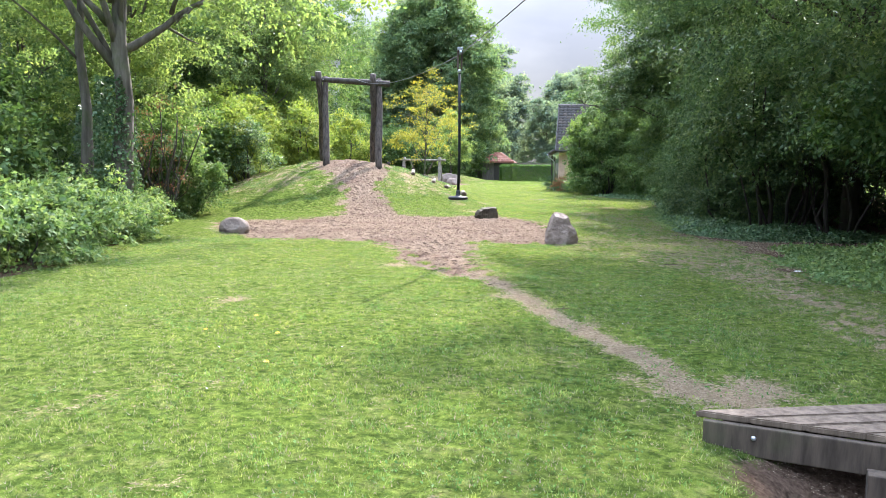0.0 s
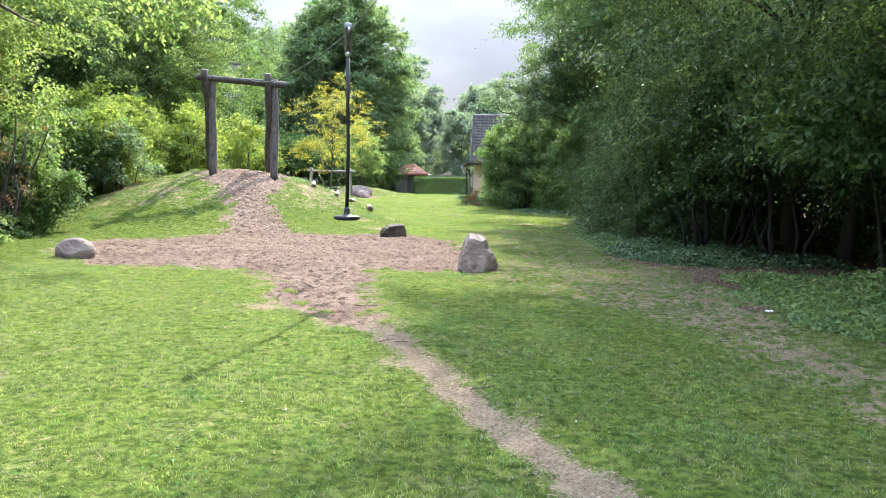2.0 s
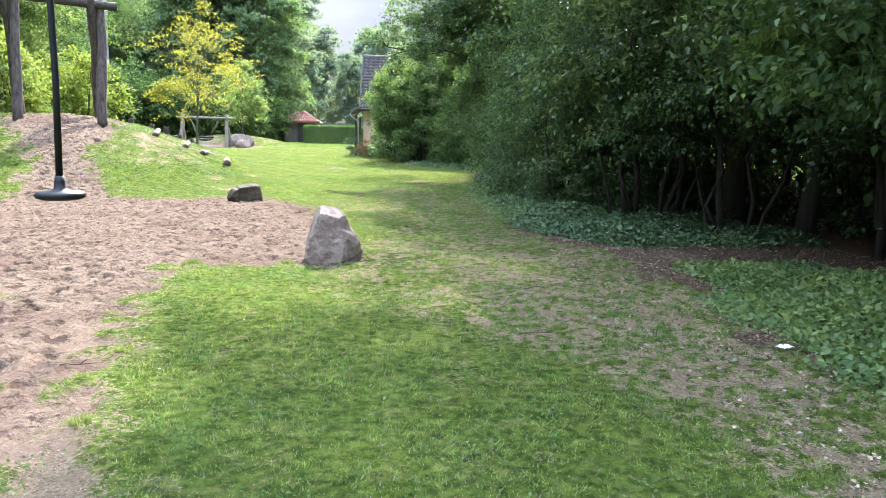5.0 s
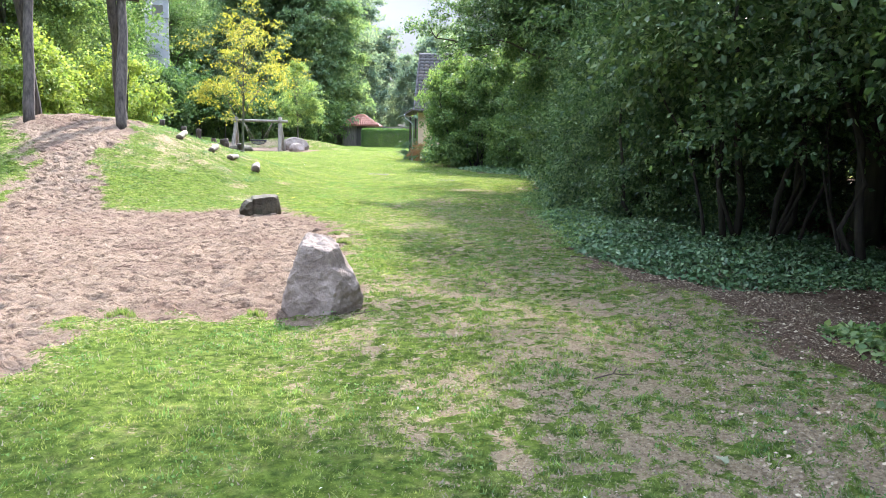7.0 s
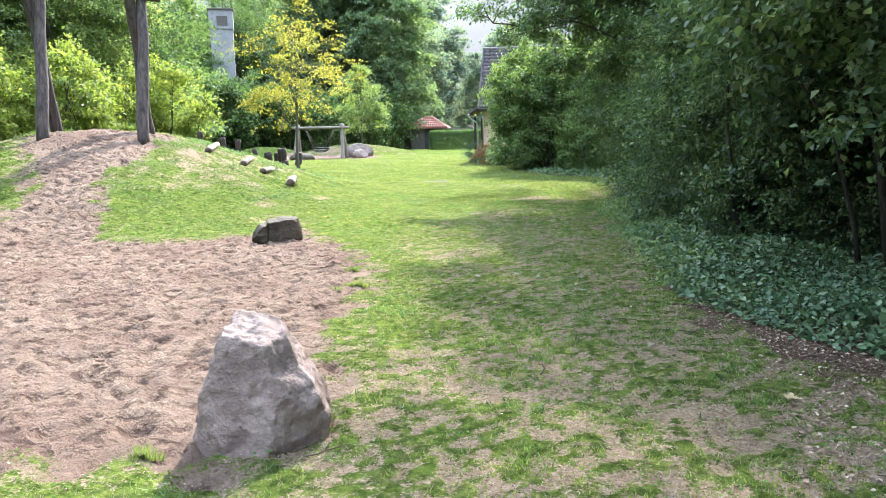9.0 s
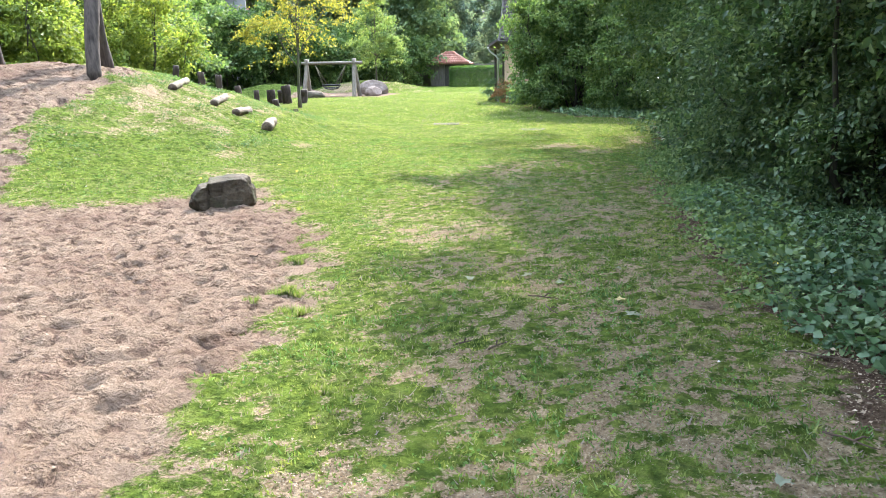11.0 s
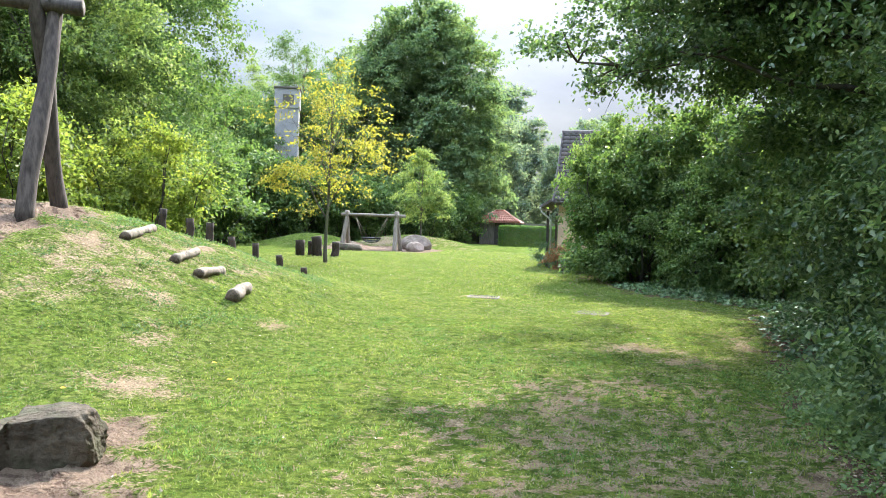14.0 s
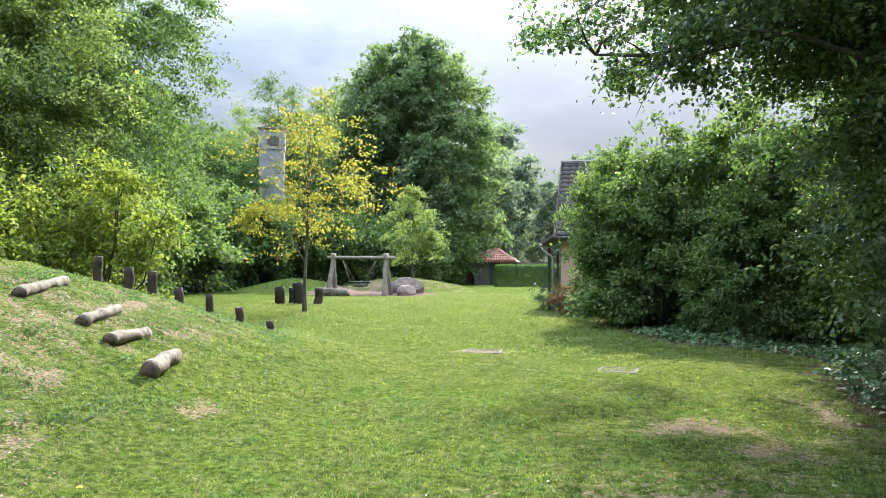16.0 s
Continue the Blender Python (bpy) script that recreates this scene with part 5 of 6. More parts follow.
for i, (x, y, sc) in enumerate([(-8.3, 9.4, 1.0), (-8.6, 8.2, 1.1), (-9.6, 12.4, 1.1), (-10.0, 10.2, 1.4), (-10.5, 13.9, 1.1), (-9.8, 8.2, 1.5), (-11.3, 15.6, 1.1), (-11.6, 12.4, 1.4), (-12.0, 17.2, 1.1), (-12.6, 18.6, 1.0), (-11.3, 9.6, 1.7), (-12.6, 14.2, 1.5), (-8.2, 6.9, 1.1), (-13.0, 21.0, 0.9), (-12.3, 20.3, 0.8), (-11.8, 18.6, 0.8), (-10.9, 16.6, 0.9), (-10.1, 14.9, 0.8), (-9.3, 13.2, 0.8), (-13.0, 22.6, 0.7)]):
    copy_thing(src, pose(x, y, 0, 0, 0, 47 * (i + 1)) @ Matrix.Diagonal((sc, sc, sc, 1)))

make_shrub("bare_bush", -11.7, 18.9, 0, R_(163), [(0, 0, 2.5, 0.6, 0.6, 1.3), (0.2, 0, 1.3, 0.6, 0.6, 0.8)], LEAF_RED, 0.05, 170, 8, 0.22, "half-dead reddish brown twiggy bush", "bush", stems=34)
make_shrub("dark_bush", -12.7, 26.4, gz(-12.7, 26.4), R_(164), [(0, 0, 0.9, 0.9, 0.9, 1.0), (0.1, 0, 1.6, 0.5, 0.5, 0.6)], LEAF_DARK, 0.08, 420, 18, 0.22, "small dark green rounded bush beside the mound", "bush")

# ---- right-hand thicket ----
def right_tree(x, y, seed, h, blobs, leaf=0.115, sprays=1600, mat=LEAF_DARK, r=0.17, per=22, spray=0.5, label="tall dense dark green tree in the thicket", fine=False, wide_=0.32):
    return make_tree("thicket_tree", x, y, 0, R_(seed), (h, r, 0.3, 0.2), blobs, mat, leaf, sprays, per, spray, BARK_DARK, label, 14, group="thicket trees", inner=0.35, fine=fine, wide=wide_)


right_tree(7.0, 15.8, 201, 13, [(-2.4, -0.8, 8.0, 3.6, 3.4, 2.6), (-4.0, -1.8, 6.2, 2.0, 2.0, 1.3), (-0.9, -2.8, 5.5, 2.6, 2.2, 2.0), (-2.9, 0.7, 5.0, 2.4, 2.2, 1.8), (-0.4, 0.2, 9.5, 3, 3, 2), (-1.6, -1.6, 3.4, 1.8, 1.6, 1.2), (-2.8, 1.3, 9.2, 2.2, 2.4, 1.4)], leaf=0.09, sprays=3000, fine=True, wide_=0.28)
right_tree(6.4, 20.0, 202, 12, [(-2.0, 0, 8.5, 3.4, 3.4, 2.6), (-3.3, -0.3, 6.2, 2.1, 2.6, 1.2), (-3.8, 1.5, 8.8, 2.0, 2.8, 1.1), (-2.4, 0.5, 3.4, 1.8, 2.2, 1.6), (0.5, 1.5, 6.0, 2.4, 2.4, 2.2)], leaf=0.085, sprays=2200, fine=True, wide_=0.26, mat=LEAF_SHADE)
right_tree(6.6, 25.5, 203, 12, [(-1.9, 0, 8.5, 3.4, 3.6, 2.6), (-3.5, -0.3, 5.9, 2.0, 2.6, 1.3), (-4.1, 1.0, 8.6, 2.0, 3.2, 1.1), (-2.2, 0.8, 3.0, 1.8, 2.2, 1.7), (0.6, 0.5, 5.8, 2.4, 2.4, 2.2)], leaf=0.08, sprays=2500, fine=True, wide_=0.26, mat=LEAF_SHADE)
right_tree(6.9, 18.4, 213, 12, [(-5.2, 0.8, 9.6, 2.2, 2.6, 1.1), (-3.7, 2.0, 9.4, 2.2, 2.6, 1.4), (-5.1, 3.4, 9.0, 2.0, 2.0, 1.0)], leaf=0.12, sprays=1050, r=0.13, label="tall thicket tree whose crown spreads over the lawn")
right_tree(5.6, 31.0, 204, 11, [(0.0, 0, 8.4, 3.0, 3.2, 2.6), (-0.6, 0, 5.0, 2.2, 2.4, 2.0), (1, 1, 3.2, 2, 2, 2)], leaf=0.10)
right_tree(6.2, 37.0, 205, 11, [(-4.0, 1.8, 8.9, 2.3, 1.5, 1.1), (-1.8, 1.0, 8.8, 2.4, 2.0, 1.4), (0, 0, 7.0, 3.0, 3.0, 2.4), (-1.4, -0.5, 4.6, 2.0, 2.0, 1.6), (1, 0, 4, 2.5, 2.5, 2.4)], mat=LEAF_GREEN, sprays=2300)
right_tree(7.4, 10.0, 206, 12, [(-1, 0, 8.2, 3.8, 3.6, 2.8), (-2.2, -1, 5.6, 2.2, 2.4, 1.6), (0.5, -2, 4.8, 2.4, 2.2, 2.0), (-1.4, 1.4, 4.4, 2.0, 2.0, 1.6)])
right_tree(8.0, 5.0, 207, 12, [(-1, 0, 8.0, 3.8, 3.6, 2.8), (-1.8, 1, 5.0, 2.4, 2.4, 1.8), (0.5, -2, 4.8, 2.4, 2.2, 2.0)], sprays=1200)
right_tree(10.5, 13.0, 208, 12, [(0, 0, 8.0, 3.6, 3.6, 3.0), (0, 0, 4.0, 3.0, 3.0, 2.4)], 0.2, 900)
right_tree(10.5, 20.0, 209, 13, [(0, 0, 8.5, 3.8, 3.8, 3.2), (0, 0, 4.0, 3.0, 3.4, 2.6)], 0.2, 900)
right_tree(10.5, 27.5, 210, 12, [(0, 0, 8.0, 3.6, 3.8, 3.2), (0, 0, 4.0, 3.0, 3.4, 2.6)], 0.2, 900)
right_tree(11.5, 6.0, 211, 12, [(0, 0, 8.0, 3.6, 3.8, 3.2), (0, 0, 4.0, 3.0, 3.4, 2.6)], 0.2, 800)
right_tree(10.0, 34.0, 212, 11, [(0, 0, 7.0, 3.2, 3.4, 3.0), (0, 0, 3.6, 3.0, 3.0, 2.4)], 0.2, 800)

# shrub layer along the edge
src = make_shrub("thicket_shrub", 4.2, 22.6, 0, R_(220), [(0, 0, 1.3, 1.3, 1.4, 1.3), (-0.3, -0.4, 2.4, 1.1, 1.1, 1.0), (0.5, 0.5, 2.6, 1.1, 1.1, 1.1), (-0.2, 0.5, 0.7, 1.2, 1.1, 0.7)], LEAF_DARK, 0.068, 1700, 20, 0.26, "dense dark green shrub at the thicket's edge", group="thicket shrubs", wide=0.3)
for i, (x, y, sc) in enumerate([(3.9, 24.4, 1.0), (5.2, 21.9, 0.9), (4.2, 27.0, 1.05), (4.5, 29.2, 1.0), (5.4, 32.0, 1.2), (5.0, 23.5, 1.4), (5.4, 28, 1.4), (6.6, 10.6, 1.0), (6.9, 7.4, 1.1), (8.6, 14.6, 1.3), (9.0, 18.2, 1.5), (6.8, 4.2, 1.2), (8.4, 21.5, 1.4)]):
    copy_thing(src, pose(x, y, 0, 0, 0, 61 * (i + 1)) @ Matrix.Diagonal((sc, sc, sc, 1)))
make_shrub("hazel_bush", 4.75, 19.7, 0, R_(225), [(-0.4, 0, 3.0, 1.5, 1.5, 0.9), (0.5, 0.8, 3.4, 1.3, 1.2, 1.0), (-1.2, 0.9, 2.4, 0.9, 1.0, 0.7), (0.6, -1.2, 2.7, 1.1, 0.9, 0.6)], LEAF_DARK, 0.10, 900, 20, 0.34, "many-stemmed dark bush arching over the ivy", "bush", stems=9, bark=STEM_DARK)
make_shrub("hazel_bush", 6.2, 14.2, 0, R_(226), [(-1.3, -0.4, 2.5, 1.2, 1.2, 0.55), (-0.2, 0.5, 3.0, 1.2, 1.2, 0.8), (0.3, -0.8, 2.2, 1.1, 1.0, 0.8)], LEAF_GREEN, 0.11, 700, 18, 0.34, "light green bush leaning out over bare soil", "bush", stems=7, bark=STEM_DARK)
overhang = make_tree("overhanging_tree", 4.7, 28.4, 0, R_(227), (9.4, 0.14, -0.5, 0), [(-2.9, 0.6, 4.3, 1.1, 1.2, 0.9), (-1.6, 0.6, 3.3, 1.3, 1.2, 1.0), (-2.1, 0.2, 2.0, 0.55, 0.8, 1.2), (-3.2, 0.9, 5.3, 1.4, 1.2, 0.7), (-3.7, 1.5, 4.4, 1.6, 0.9, 0.3), (-2.4, 1.2, 5.1, 1.6, 1.4, 0.5), (-1.9, 0.9, 4.1, 1.2, 1.1, 0.45), (-0.7, 0.5, 4.6, 1.5, 1.5, 1.1), (-0.6, 0, 6.8, 2.3, 2.2, 1.5), (-1.4, 0.6, 5.8, 2.2, 1.6, 0.9), (-2.5, 1.5, 4.5, 1.5, 1.0, 0.5), (-1.1, 1.7, 4.7, 1.6, 1.2, 0.8), (-2.7, 0.8, 8.2, 1.5, 1.8, 0.8), (-1.2, 0.4, 8.6, 1.8, 2.0, 1.0)], LEAF_SHADE, 0.064, 6000, 25, 0.28, BARK_DARK, "dark tree whose leafy branches overhang the lawn", 30, inner=0.25, bare=0.3, wide=0.4)
V, F = [], []
rng = R_(228)
for path, r0 in (([(-0.2, 0.0, 3.6), (-1.2, 0.15, 4.0), (-2.5, 0.3, 4.15), (-3.6, 0.6, 3.95), (-4.3, 0.8, 3.85), (-4.9, 1.0, 3.95)], 0.07), ([(-1.2, 0.15, 4.0), (-2.4, 0.8, 4.5), (-3.6, 1.3, 4.7), (-4.6, 1.5, 4.9)], 0.045), ([(-2.5, 0.3, 4.15), (-3.3, 0.1, 3.75), (-4.2, 0.2, 3.6)], 0.03)):
    tube(V, F, path, [r0 * (1 - 0.8 * j / (len(path) - 1)) for j in range(len(path))], 7)
    for j in range(1, len(path)):
        q = np.array(path[j])
        for _ in range(3):
            tube(V, F, wobble(rng, q, q + rng.normal(size=3) * (0.35, 0.35, 0.2) - (0.25, 0, 0), 4, 0.03), [r0 * 0.25, r0 * 0.2, r0 * 0.14, r0 * 0.06], 5)
mesh_ob("limb", V, F, BARK_DARK, overhang)
c, out, _ = crown_points(rng, [(-5.0, 1.0, 3.95, 0.75, 0.6, 0.34), (-4.2, 0.8, 3.9, 0.8, 0.6, 0.4), (-3.4, 0.6, 3.9, 0.8, 0.7, 0.45), (-4.5, 1.5, 4.85, 0.7, 0.6, 0.35), (-3.6, 1.3, 4.7, 0.8, 0.7, 0.4), (-4.2, 0.2, 3.55, 0.5, 0.5, 0.3)], 330, 15, 0.26, 0.1)
leaves_ob("branch_leaves", rng, c, out, 0.066, LEAF_SHADE, overhang, 0.4)
make_shrub("hazel_bush", 5.5, 18.0, 0, R_(229), [(-0.6, 0, 2.4, 1.2, 1.2, 0.8), (0.4, 0.6, 3.0, 1.2, 1.2, 0.9), (-0.2, -0.9, 2.9, 1.0, 0.9, 0.7), (-1.0, 0.8, 1.9, 0.8, 0.9, 0.6), (-0.9, -0.6, 3.7, 1.1, 1.0, 0.7)], LEAF_DARK, 0.09, 1100, 18, 0.32, "dark leafy bush hanging over the ivy bed", "bush", stems=6, bark=STEM_DARK)
make_shrub("hazel_bush", 6.9, 15.9, 0, R_(230), [(-0.4, 0, 2.2, 1.2, 1.2, 0.9), (0.4, 0.5, 3.1, 1.2, 1.2, 0.9), (-0.5, -0.6, 3.6, 1.1, 1.0, 0.8)], LEAF_DARK, 0.09, 800, 18, 0.32, "dark bush with spreading leafy branches in the thicket", "bush", stems=5, bark=STEM_DARK)
src = make_shrub("maple_shrub", 1.15, 39.8, 0.14, R_(221), [(0, 0, 1.5, 1.6, 1.5, 1.5), (-0.6, -0.3, 2.6, 1.1, 1.1, 1.1), (0.5, 0.2, 3.4, 0.9, 0.9, 1.1), (-0.1, 0.1, 4.4, 0.4, 0.4, 0.8), (1.2, 0.1, 3.0, 1.0, 1.0, 1.3), (-0.9, -0.3, 1.2, 0.9, 0.9, 1.0)], LEAF_MID, 0.115, 1200, 20, 0.34, "leafy light green shrub in front of the cottage", group="cottage shrubs", stems=14)
for i, (x, y, sc) in enumerate([(2.6, 37.4, 0.72), (3.4, 39.6, 1.12), (0.6, 42.2, 0.95), (5.2, 36.2, 0.95), (3.4, 42.5, 1.15), (6.5, 40.5, 1.3)]):
    copy_thing(src, pose(x, y, 0.12, 0, 0, 80 * (i + 1)) @ Matrix.Diagonal((sc, sc, sc, 1)))
copy_thing(src, pose(0.45, 40.7, 0.12, 0, 0, 200) @ Matrix.Diagonal((0.7, 0.7, 0.98, 1)))
make_shrub("garden_bush", -1.35, 44.2, 0.16, R_(222), [(0, 0, 0.4, 0.55, 0.5, 0.42), (0.3, -0.2, 0.5, 0.4, 0.4, 0.35)], LEAF_RED, 0.06, 300, 20, 0.14, "small reddish brown garden bush", "bush")
make_shrub("garden_bush", -0.7, 43.2, 0.16, R_(223), [(0, 0, 0.35, 0.6, 0.5, 0.4)], LEAF_DARK, 0.06, 300, 20, 0.14, "small dark green garden bush", "bush")
make_shrub("garden_bush", -1.9, 46.3, 0.16, R_(224), [(0, 0, 0.45, 0.6, 0.6, 0.45)], LEAF_IVY, 0.06, 300, 20, 0.14, "small blue green garden bush beside the cottage", "bush")


def make_ivy(name, poly, n, seed, size, hmax, mat, label, wide=0.42):
    """Low leaves over a strip of ground."""
    rng = R_(seed)
    P = np.array(poly)
    x, y = rng.uniform(P[:, 0].min(), P[:, 0].max(), n), rng.uniform(P[:, 1].min(), P[:, 1].max(), n)
    d = in_poly(x, y, poly) + 0.12 * np.sin(x * 4 + y * 3) + rng.normal(size=n) * 0.06
    keep = d > 0
    x, y, d = x[keep], y[keep], d[keep]
    k = len(x)
    z = ground_z(x, y) + rng.uniform(0.02, 1, k) * np.minimum(hmax, 0.05 + d * 0.35) * (0.6 + 0.4 * np.sin(x * 2.3) * np.sin(y * 1.9))
    c = np.stack([x, y, z], 1)
    out = rng.normal(size=(k, 3)) * (1, 1, 0.25)
    ob = leaves_ob(name, rng, c, out, size, mat, None, wide, 1.6)
    return tagged(ob, label, "ground cover", kind="stuff")


make_ivy("ivy", [(2.15, 19.0), (2.75, 17.2), (3.2, 16.4), (5.0, 16.6), (6.5, 17), (6, 21), (4, 26), (2.6, 25.5), (2.1, 22.5)], 60000, 231, 0.06, 0.25, LEAF_IVY, "dense dark glossy ivy covering the thicket floor")
make_ivy("ivy", [(2.6, 28), (2.8, 31.4), (3.3, 34.2), (1.0, 36.2), (0.3, 38.5), (2, 40), (6, 37), (5, 29)], 26000, 232, 0.08, 0.25, LEAF_IVY, "ivy carpet below the shrubs before the cottage")
make_ivy("nettle_bed", [(3.3, 10.9), (3.05, 12.6), (3.5, 14.0), (3.6, 14.9), (5.2, 15.2), (6.5, 12), (6.5, 8.2), (4.6, 8.6)], 42000, 233, 0.065, 0.5, LEAF_NETTLE, "green nettles and weeds under the thicket edge", 0.36)
make_ivy("edge_weeds", [(2.0, 19.0), (1.9, 22), (1.85, 25.5), (2.2, 28), (2.7, 28), (2.3, 24), (2.5, 19)], 5500, 235, 0.045, 0.22, LEAF_NETTLE, "low weeds creeping from the thicket onto lawn", 0.36)
make_ivy("nettle_bed", [(2.35, 19.4), (2.15, 21.5), (2.05, 24.8), (2.4, 27.8), (3.3, 28), (3.2, 20)], 20000, 234, 0.06, 0.5, LEAF_NETTLE, "weeds and young shoots along the thicket edge", 0.36)


# ---- litter on the lawn ----
def scatter(name, rng, n, where, size, mat, label, category, wide=0.3, lift=0.008):
    """Small flat bits lying on the ground where the masks allow."""
    x, y = rng.uniform(where[0], where[1], n), rng.uniform(where[2], where[3], n)
    s_, e, l = masks(x, y)
    keep = (np.maximum(e, l) + rng.normal(size=n) * 0.05 > 0.5) & (s_ < 0.5)
    x, y = x[keep], y[keep]
    k_ = len(x)
    c = np.stack([x, y, ground_z(x, y) + lift * rng.uniform(0.2, 1.2, k_)], 1)
    a = rng.normal(size=(k_, 3)) * (1, 1, 0.15)
    nr = rng.normal(size=(k_, 3)) * 0.3 + (0, 0, 1)
    v, t = leaf_arrays(c, a, nr, size * rng.uniform(0.4, 1.5, k_), wide, 0.05)
    return tagged(tri_mesh(name, v, t, mat), label, category, kind="stuff")


k = Mat("wood_chip", 0.9)
k.color(k.ramp(k.island(), [(0.0, (0.06, 0.044, 0.032)), (0.4, (0.25, 0.185, 0.125)), (1.0, (0.46, 0.37, 0.26))]))
CHIP = k.m
scatter("wood_chips", R_(301), 560000, (-1.5, 4.0, 4, 26), 0.0098, CHIP, "scattered pale wood chips and dry bits on bare soil", "wood chips", 0.22)
scatter("leaf_litter", R_(302), 50000, (2.0, 6.5, 9, 36), 0.024, CHIP, "brown leaf litter below the thicket", "leaf litter", 0.35, 0.015)


def make_twig(x, y, length, turn, seed):
    rng = R_(seed)
    pts = wobble(rng, (0, 0, 0.012), (length, 0, 0.012), 7, length * 0.03)
    pts[:, 2] = 0.012 + np.abs(pts[:, 2] - 0.012) * 0.6
    V, F = [], []
    tube(V, F, pts, [0.0055, 0.005, 0.0046, 0.0042, 0.0036, 0.003, 0.0016], 6)
    q = pts[3]
    tube(V, F, [q, q + np.array((length * 0.12, length * 0.1, 0.02)), q + np.array((length * 0.2, length * 0.22, 0.01))], [0.005, 0.004, 0.002], 5)
    ob = mesh_ob("twig", V, F, TWIG)
    ob.matrix_basis = pose(x, y, gz(x, y), 0, 0, turn)
    return tagged(ob, "thin brown fallen twig lying on the lawn", "twig", "fallen twigs")


for i, (x, y, L_, a_) in enumerate([(0.67, 19.08, 0.2, -12), (0.34, 18.2, 0.1, 30), (0.79, 18.9, 0.19, -68), (0.52, 18.14, 0.14, 50), (1.9, 17.4, 0.2, -40), (-0.9, 11.52, 0.14, 35), (-1.05, 9.3, 0.14, 20), (-1.6, 20.0, 0.14, -20), (1.5, 13.6, 0.3, 20), (2.3, 14.9, 0.25, 70), (2.0, 18.3, 0.3, -15), (1.2, 12.0, 0.3, 10), (-0.2, 15.1, 0.25, 35), (-0.3, 7.9, 0.2, 30), (-1.8, 11.2, 0.25, 10), (-1.2, 9.3, 0.2, 40), (1.9, 19.3, 0.35, 40), (0.9, 16.4, 0.22, 80), (2.6, 16.8, 0.3, 15)]):
    make_twig(x, y, L_, a_, 400 + i)


def make_fallen_leaf(x, y, size, turn, mat, label):
    """A lobed leaf lying on the grass."""
    bm = bmesh.new()
    mid = bm.verts.new((0, 0, 0.006))
    rim = []
    for j in range(15):
        a = 2 * math.pi * j / 15
        r = size * (0.27 if j % 3 else 0.52) * (0.5 if j == 9 else 1) * (0.85 + 0.2 * abs(math.cos(a)))
        rim.append(bm.verts.new((r * math.cos(a), r * math.sin(a), 0.008 + 0.006 * math.sin(a * 2 + x * 9))))
    for j in range(15):
        bm.faces.new((mid, rim[j], rim[(j + 1) % 15]))
    ob = part("fallen_leaf", bm, mat, None)
    ob.matrix_basis = pose(x, y, gz(x, y) + 0.012, 3, -4, turn)
    return tagged(ob, label, "leaf", "fallen leaves")


YELLOW_LEAF = plain("yellow_dead_leaf", (0.36, 0.28, 0.13), 0.7)
for i, (x, y, sz) in enumerate([(0.26, 19.44, 0.11), (0.64, 19.57, 0.1), (0.87, 19.41, 0.09), (1.27, 19.83, 0.08), (1.3, 18.78, 0.15), (0.45, 22.6, 0.09), (1.65, 17.0, 0.09), (1.35, 23.8, 0.08), (0.2, 25.2, 0.08), (1.9, 12.5, 0.1), (2.6, 11.4, 0.1), (0.9, 29.0, 0.09), (1.5, 26.6, 0.09)]):
    make_fallen_leaf(x, y, sz, i * 53, DEAD_LEAF, "pale green fallen leaf lying on the grass")
make_fallen_leaf(1.24, 19.07, 0.085, 30, YELLOW_LEAF, "yellow fallen leaf lying on the worn lawn")
make_fallen_leaf(2.25, 16.0, 0.1, 80, YELLOW_LEAF, "yellow brown fallen leaf on the worn lawn")


def make_flower(x, y, seed):
    ob = thing("dandelion", x, y, gz(x, y), "small yellow dandelion flower in the grass", "flower", "dandelions")
    bm = bmesh.new()
    for ring in range(3):
        for j in range(12):
            a = 2 * math.pi * (j + ring * 0.33) / 12
            r = 0.022 - ring * 0.006
            p = [bm.verts.new(v) for v in ((0, 0, 0.05 + ring * 0.004), (r * math.cos(a - 0.2), r * math.sin(a - 0.2), 0.056 + ring * 0.005), (r * math.cos(a + 0.2), r * math.sin(a + 0.2), 0.056 + ring * 0.005))]
            bm.faces.new(p)
    part("bloom", bm, DANDELION, ob)
    tube_ob("stalk", [(0, 0, -0.01), (0.003, 0, 0.025), (0, 0, 0.05)], [0.003, 0.003, 0.003], GRASS_LUSH, ob, 5)


for i, (x, y) in enumerate([(-3.25, 5.9), (-2.6, 5.95), (-2.3, 5.05), (-3.9, 23.7), (2.35, 19.9), (-3.1, 6.6), (-2.9, 24.6), (-3.35, 25.1)]):
    make_flower(x, y, 500 + i)


def make_petals():
    rng = R_(520)
    n = 420
    x, y = rng.uniform(-12, 2.6, n), rng.uniform(4, 58, n)
    keep = masks(x, y)[0] < 0.5
    x, y = x[keep], y[keep]
    c = np.stack([x, y, ground_z(x, y) + 0.04], 1)
    v, t = leaf_arrays(c, rng.normal(size=(len(x), 3)) * (1, 1, 0.2), rng.normal(size=(len(x), 3)) * 0.3 + (0, 0, 1), np.full(len(x), 0.014) * (1 + y * 0.012), 0.45)
    tagged(tri_mesh("daisies", v, t, PETAL), "tiny white daisies and petals dotted over the lawn", "daisies", kind="stuff")


make_petals()


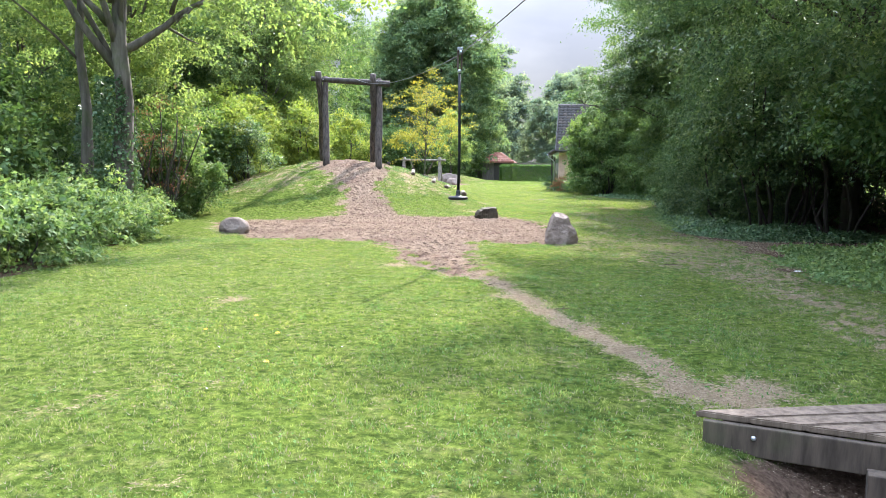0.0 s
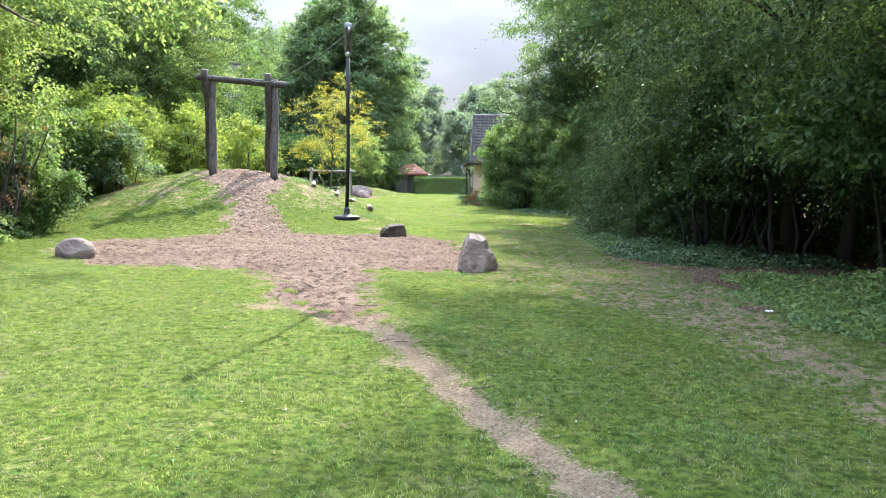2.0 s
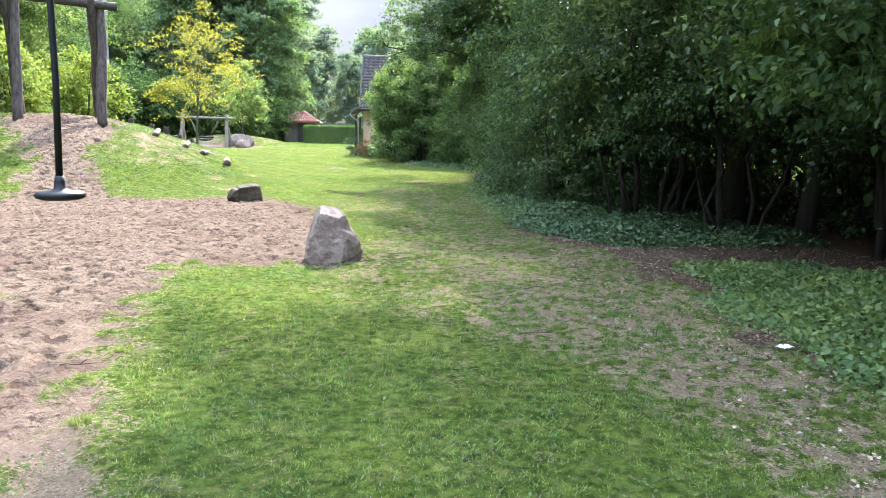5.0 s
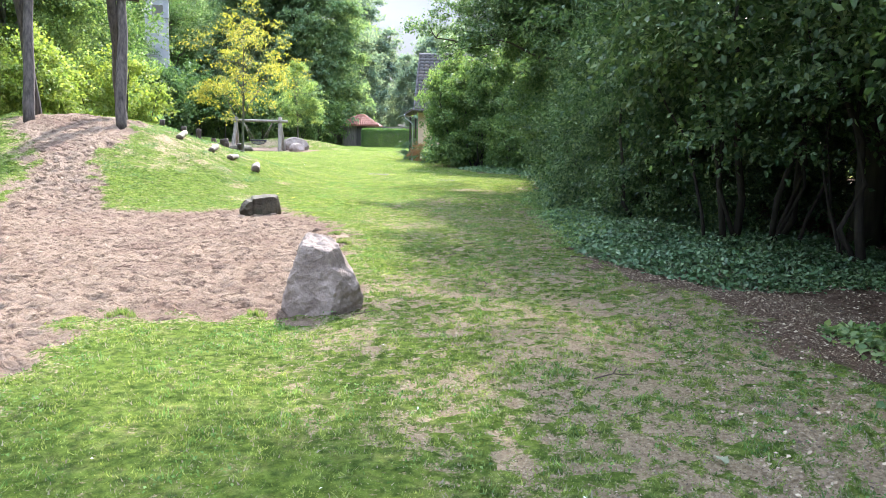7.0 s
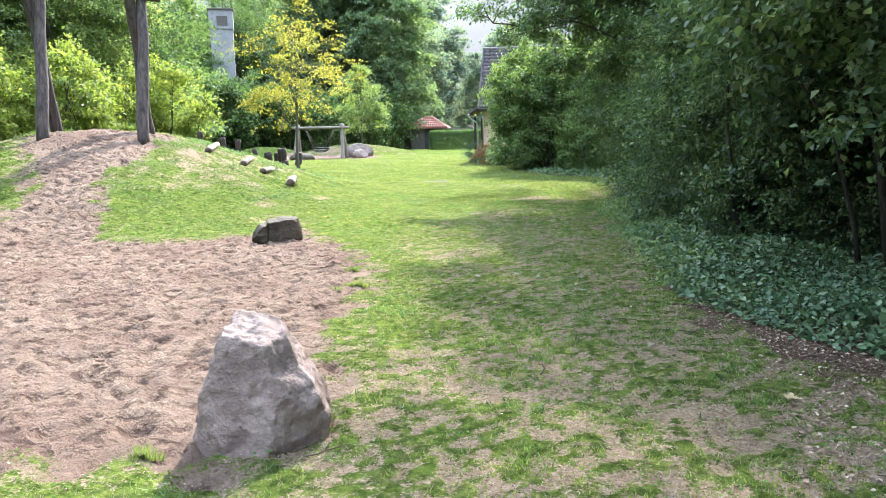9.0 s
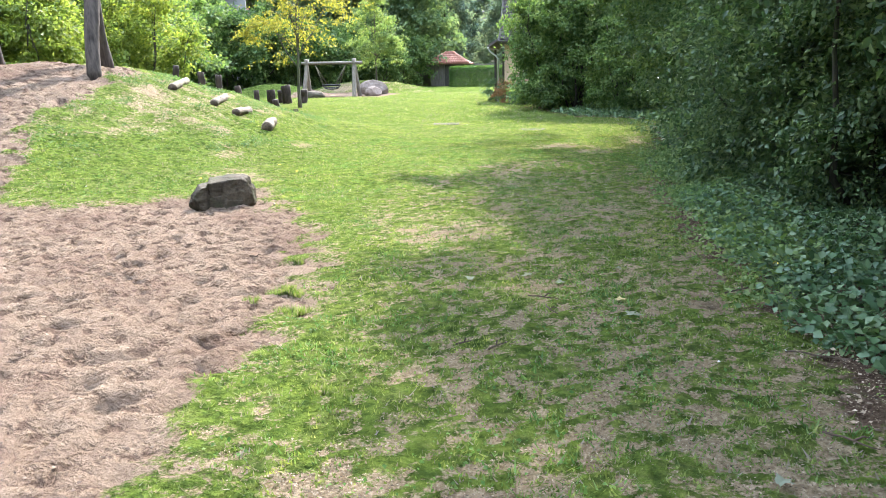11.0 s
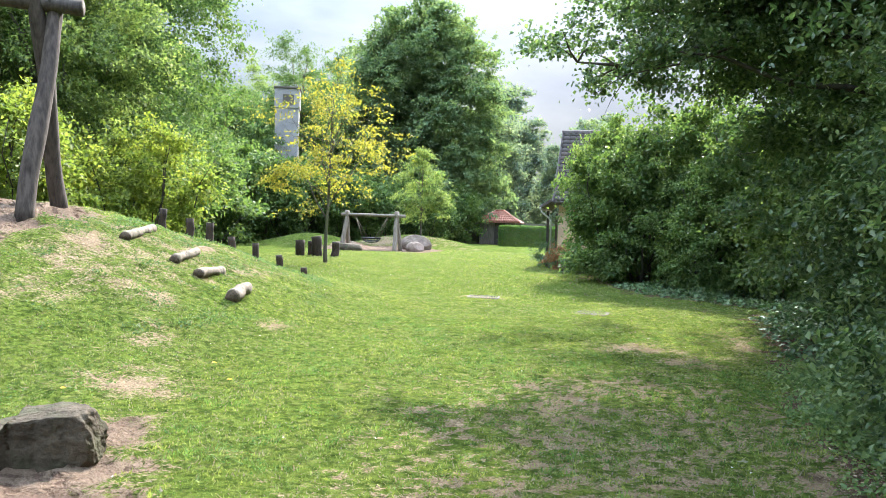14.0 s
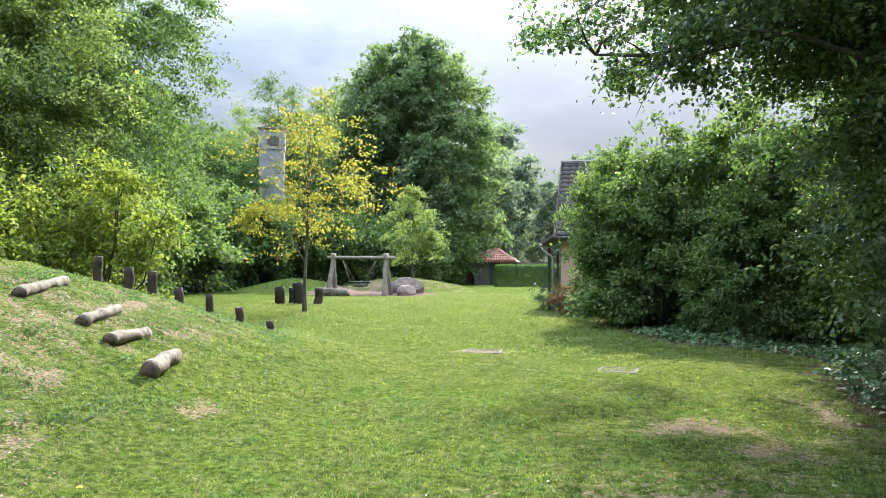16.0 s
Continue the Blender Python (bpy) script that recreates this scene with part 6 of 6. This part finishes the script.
# ---- tufts of grass in the sand's edge ----
def make_tuft(x, y, r, n, seed):
    rng = R_(seed)
    a = rng.uniform(0, 6.28, n)
    d = r * np.sqrt(rng.random(n)) * (0.7 + 0.45 * np.sin(a * 3 + seed))
    px, py = x + np.cos(a) * d, y + np.sin(a) * d * 0.8
    hh = rng.uniform(0.01, 0.045, n) * (1.15 - 0.6 * d / r)
    base = np.stack([px, py, ground_z(px, py) - 0.03], 1)
    b, w = rng.uniform(0, 6.28, n), rng.uniform(0.002, 0.004, n)
    side = np.stack([np.cos(b) * w, np.sin(b) * w, np.zeros(n)], 1)
    lean = 0.25 + rng.random(n) * 0.6
    tip = base + np.stack([np.cos(a) * lean * hh, np.sin(a) * lean * hh, hh + 0.03], 1)
    ob = tri_mesh("grass_tuft", np.stack([base - side, base + side, tip], 1).reshape(-1, 3), np.arange(3 * n).reshape(-1, 3), GRASS_BLADE)
    tagged(ob, "small green tuft of grass growing in sand", "grass tuft", "tufts in the sand")


for i, (x, y, r, n) in enumerate([(-0.95, 19.12, 0.13, 900), (-1.18, 19.94, 0.07, 350), (-1.1, 18.9, 0.06, 200), (-0.75, 18.7, 0.12, 700), (-0.48, 15.76, 0.12, 500), (-1.0, 15.1, 0.1, 400), (-2.0, 14.9, 0.12, 450), (-1.55, 11.6, 0.1, 350), (-1.3, 10.3, 0.1, 350), (-2.5, 11.4, 0.12, 400), (-2.9, 12.3, 0.1, 300), (-0.2, 17.6, 0.1, 400)]):
    make_tuft(x, y, r, n, 650 + i)


# ---- ivy climbing the left trunks ----
def make_trunk_ivy(x, y, r, h, n, seed, lx, ly):
    rng = R_(seed)
    a, f = rng.uniform(0, 6.28, n), rng.random(n) ** 1.3
    rr = r * 1.15 + np.abs(rng.normal(size=n)) * 0.16 * (1.1 - f) + 0.03
    c = np.stack([x + lx * f + np.cos(a) * rr, y + ly * f + np.sin(a) * rr, f * h], 1)
    out = np.stack([np.cos(a), np.sin(a), np.full(n, -0.2)], 1)
    ob = leaves_ob("climbing_ivy", rng, c, out, 0.085, LEAF_IVY, None, 0.45, 0.2)
    tagged(ob, "dark ivy climbing round a grey tree trunk", "ivy", kind="stuff")


make_trunk_ivy(-11.2, 16.3, 0.25, 3.6, 5200, 601, -0.15, 0.15)
make_trunk_ivy(-12.9, 17.4, 0.15, 3.0, 3200, 602, 0.1, 0.1)


# ---- low weeds ----
def make_weeds(name, seed, n, x0, x1, y0, y1, level, size, mat, label, hill=False):
    """Small broad leaves lying in rosettes among the grass."""
    rng = R_(seed)
    x, y = rng.uniform(x0, x1, n), rng.uniform(y0, y1, n)
    keep = (vnoise(x, y, 0.3, seed) * 0.65 + vnoise(x, y, 1.2, seed + 1) * 0.35 > level) & (masks(x, y)[0] < 0.47)
    if hill:
        keep &= ground_z(x, y) > 0.25
    x, y = x[keep], y[keep]
    k_ = len(x)
    c = np.stack([x, y, ground_z(x, y) + rng.uniform(0.01, 0.05, k_)], 1)
    ob = leaves_ob(name, rng, c, rng.normal(size=(k_, 3)) * (1, 1, 0.3), size, mat, None, 0.36, 1.5)
    tagged(ob, label, "weeds", kind="stuff")


make_weeds("mound_weeds", 701, 90000, -12, -3.4, 21, 35, 0.62, 0.034, LEAF_GREEN, "low green weeds among grass on the mound", True)
make_weeds("clover", 702, 120000, -8, 3, 2, 30, 0.66, 0.02, GRASS_LUSH, "small clover patches in the lawn")


# ---- crumbs of sand, scraps ----
def make_clods():
    """Loose crumbs and small lumps lying on the trodden sand."""
    rng = R_(801)
    n = 60000
    x, y = rng.uniform(-9.2, -0.5, n), rng.uniform(13.2, 27, n)
    keep = (masks(x, y)[0] > 0.6) & (vnoise(x, y, 0.5, 83) > 0.3) & (rng.random(n) < 1.15 - 0.04 * np.abs(y - 18))
    x, y = x[keep], y[keep]
    n = len(x)
    size = 0.004 + 0.011 * rng.random(n) ** 4
    base = np.stack([x, y, surface_z(x, y) - 0.003], 1)
    turn = rng.uniform(0, 6.28, n)
    corner = []
    for j in range(4):
        a = turn + j * math.pi / 2 + rng.uniform(-0.35, 0.35, n)
        corner.append(base + np.stack([np.cos(a) * size, np.sin(a) * size, rng.uniform(0, 0.2, n) * size], 1))
    peak = base + np.stack([rng.normal(size=n) * size * 0.3, rng.normal(size=n) * size * 0.3, size * rng.uniform(0.35, 0.7, n)], 1)
    v = np.stack(corner + [peak], 1).reshape(-1, 3)
    i = np.arange(n)[:, None] * 5
    t = np.concatenate([i + [0, 1, 4], i + [1, 2, 4], i + [2, 3, 4], i + [3, 0, 4]], 1).reshape(-1, 3)
    tagged(tri_mesh("sand_crumbs", v, t, SAND_CRUMB), "loose pink beige crumbs on the trodden sand", "sand", kind="stuff")


k = Mat("sand_crumb", 0.95, 0, 0.1)
k.color(k.ramp(k.island(), [(0.0, (0.07, 0.05, 0.038)), (0.5, (0.15, 0.11, 0.082)), (1.0, (0.22, 0.165, 0.122))]))
SAND_CRUMB = k.m
make_clods()


def make_scrap(x, y, sx, sy, turn):
    """A crumpled bit of paper."""
    bm = bmesh.new()
    bmesh.ops.create_grid(bm, x_segments=5, y_segments=5, size=0.5)
    for v in bm.verts:
        v.co = Vector((v.co.x * sx, v.co.y * sy, 0.02 + 0.035 * abs(noise.noise(Vector((v.co.x * 3 + x, v.co.y * 3, y))))))
    bmesh.ops.solidify(bm, geom=bm.faces[:], thickness=0.002)
    ob = part("paper_scrap", bm, PETAL, None)
    ob.matrix_basis = pose(x, y, gz(x, y), 0, 0, turn)
    tagged(ob, "crumpled white paper scrap lying beside the nettles", "litter")


make_scrap(3.1, 11.7, 0.11, 0.08, 25)
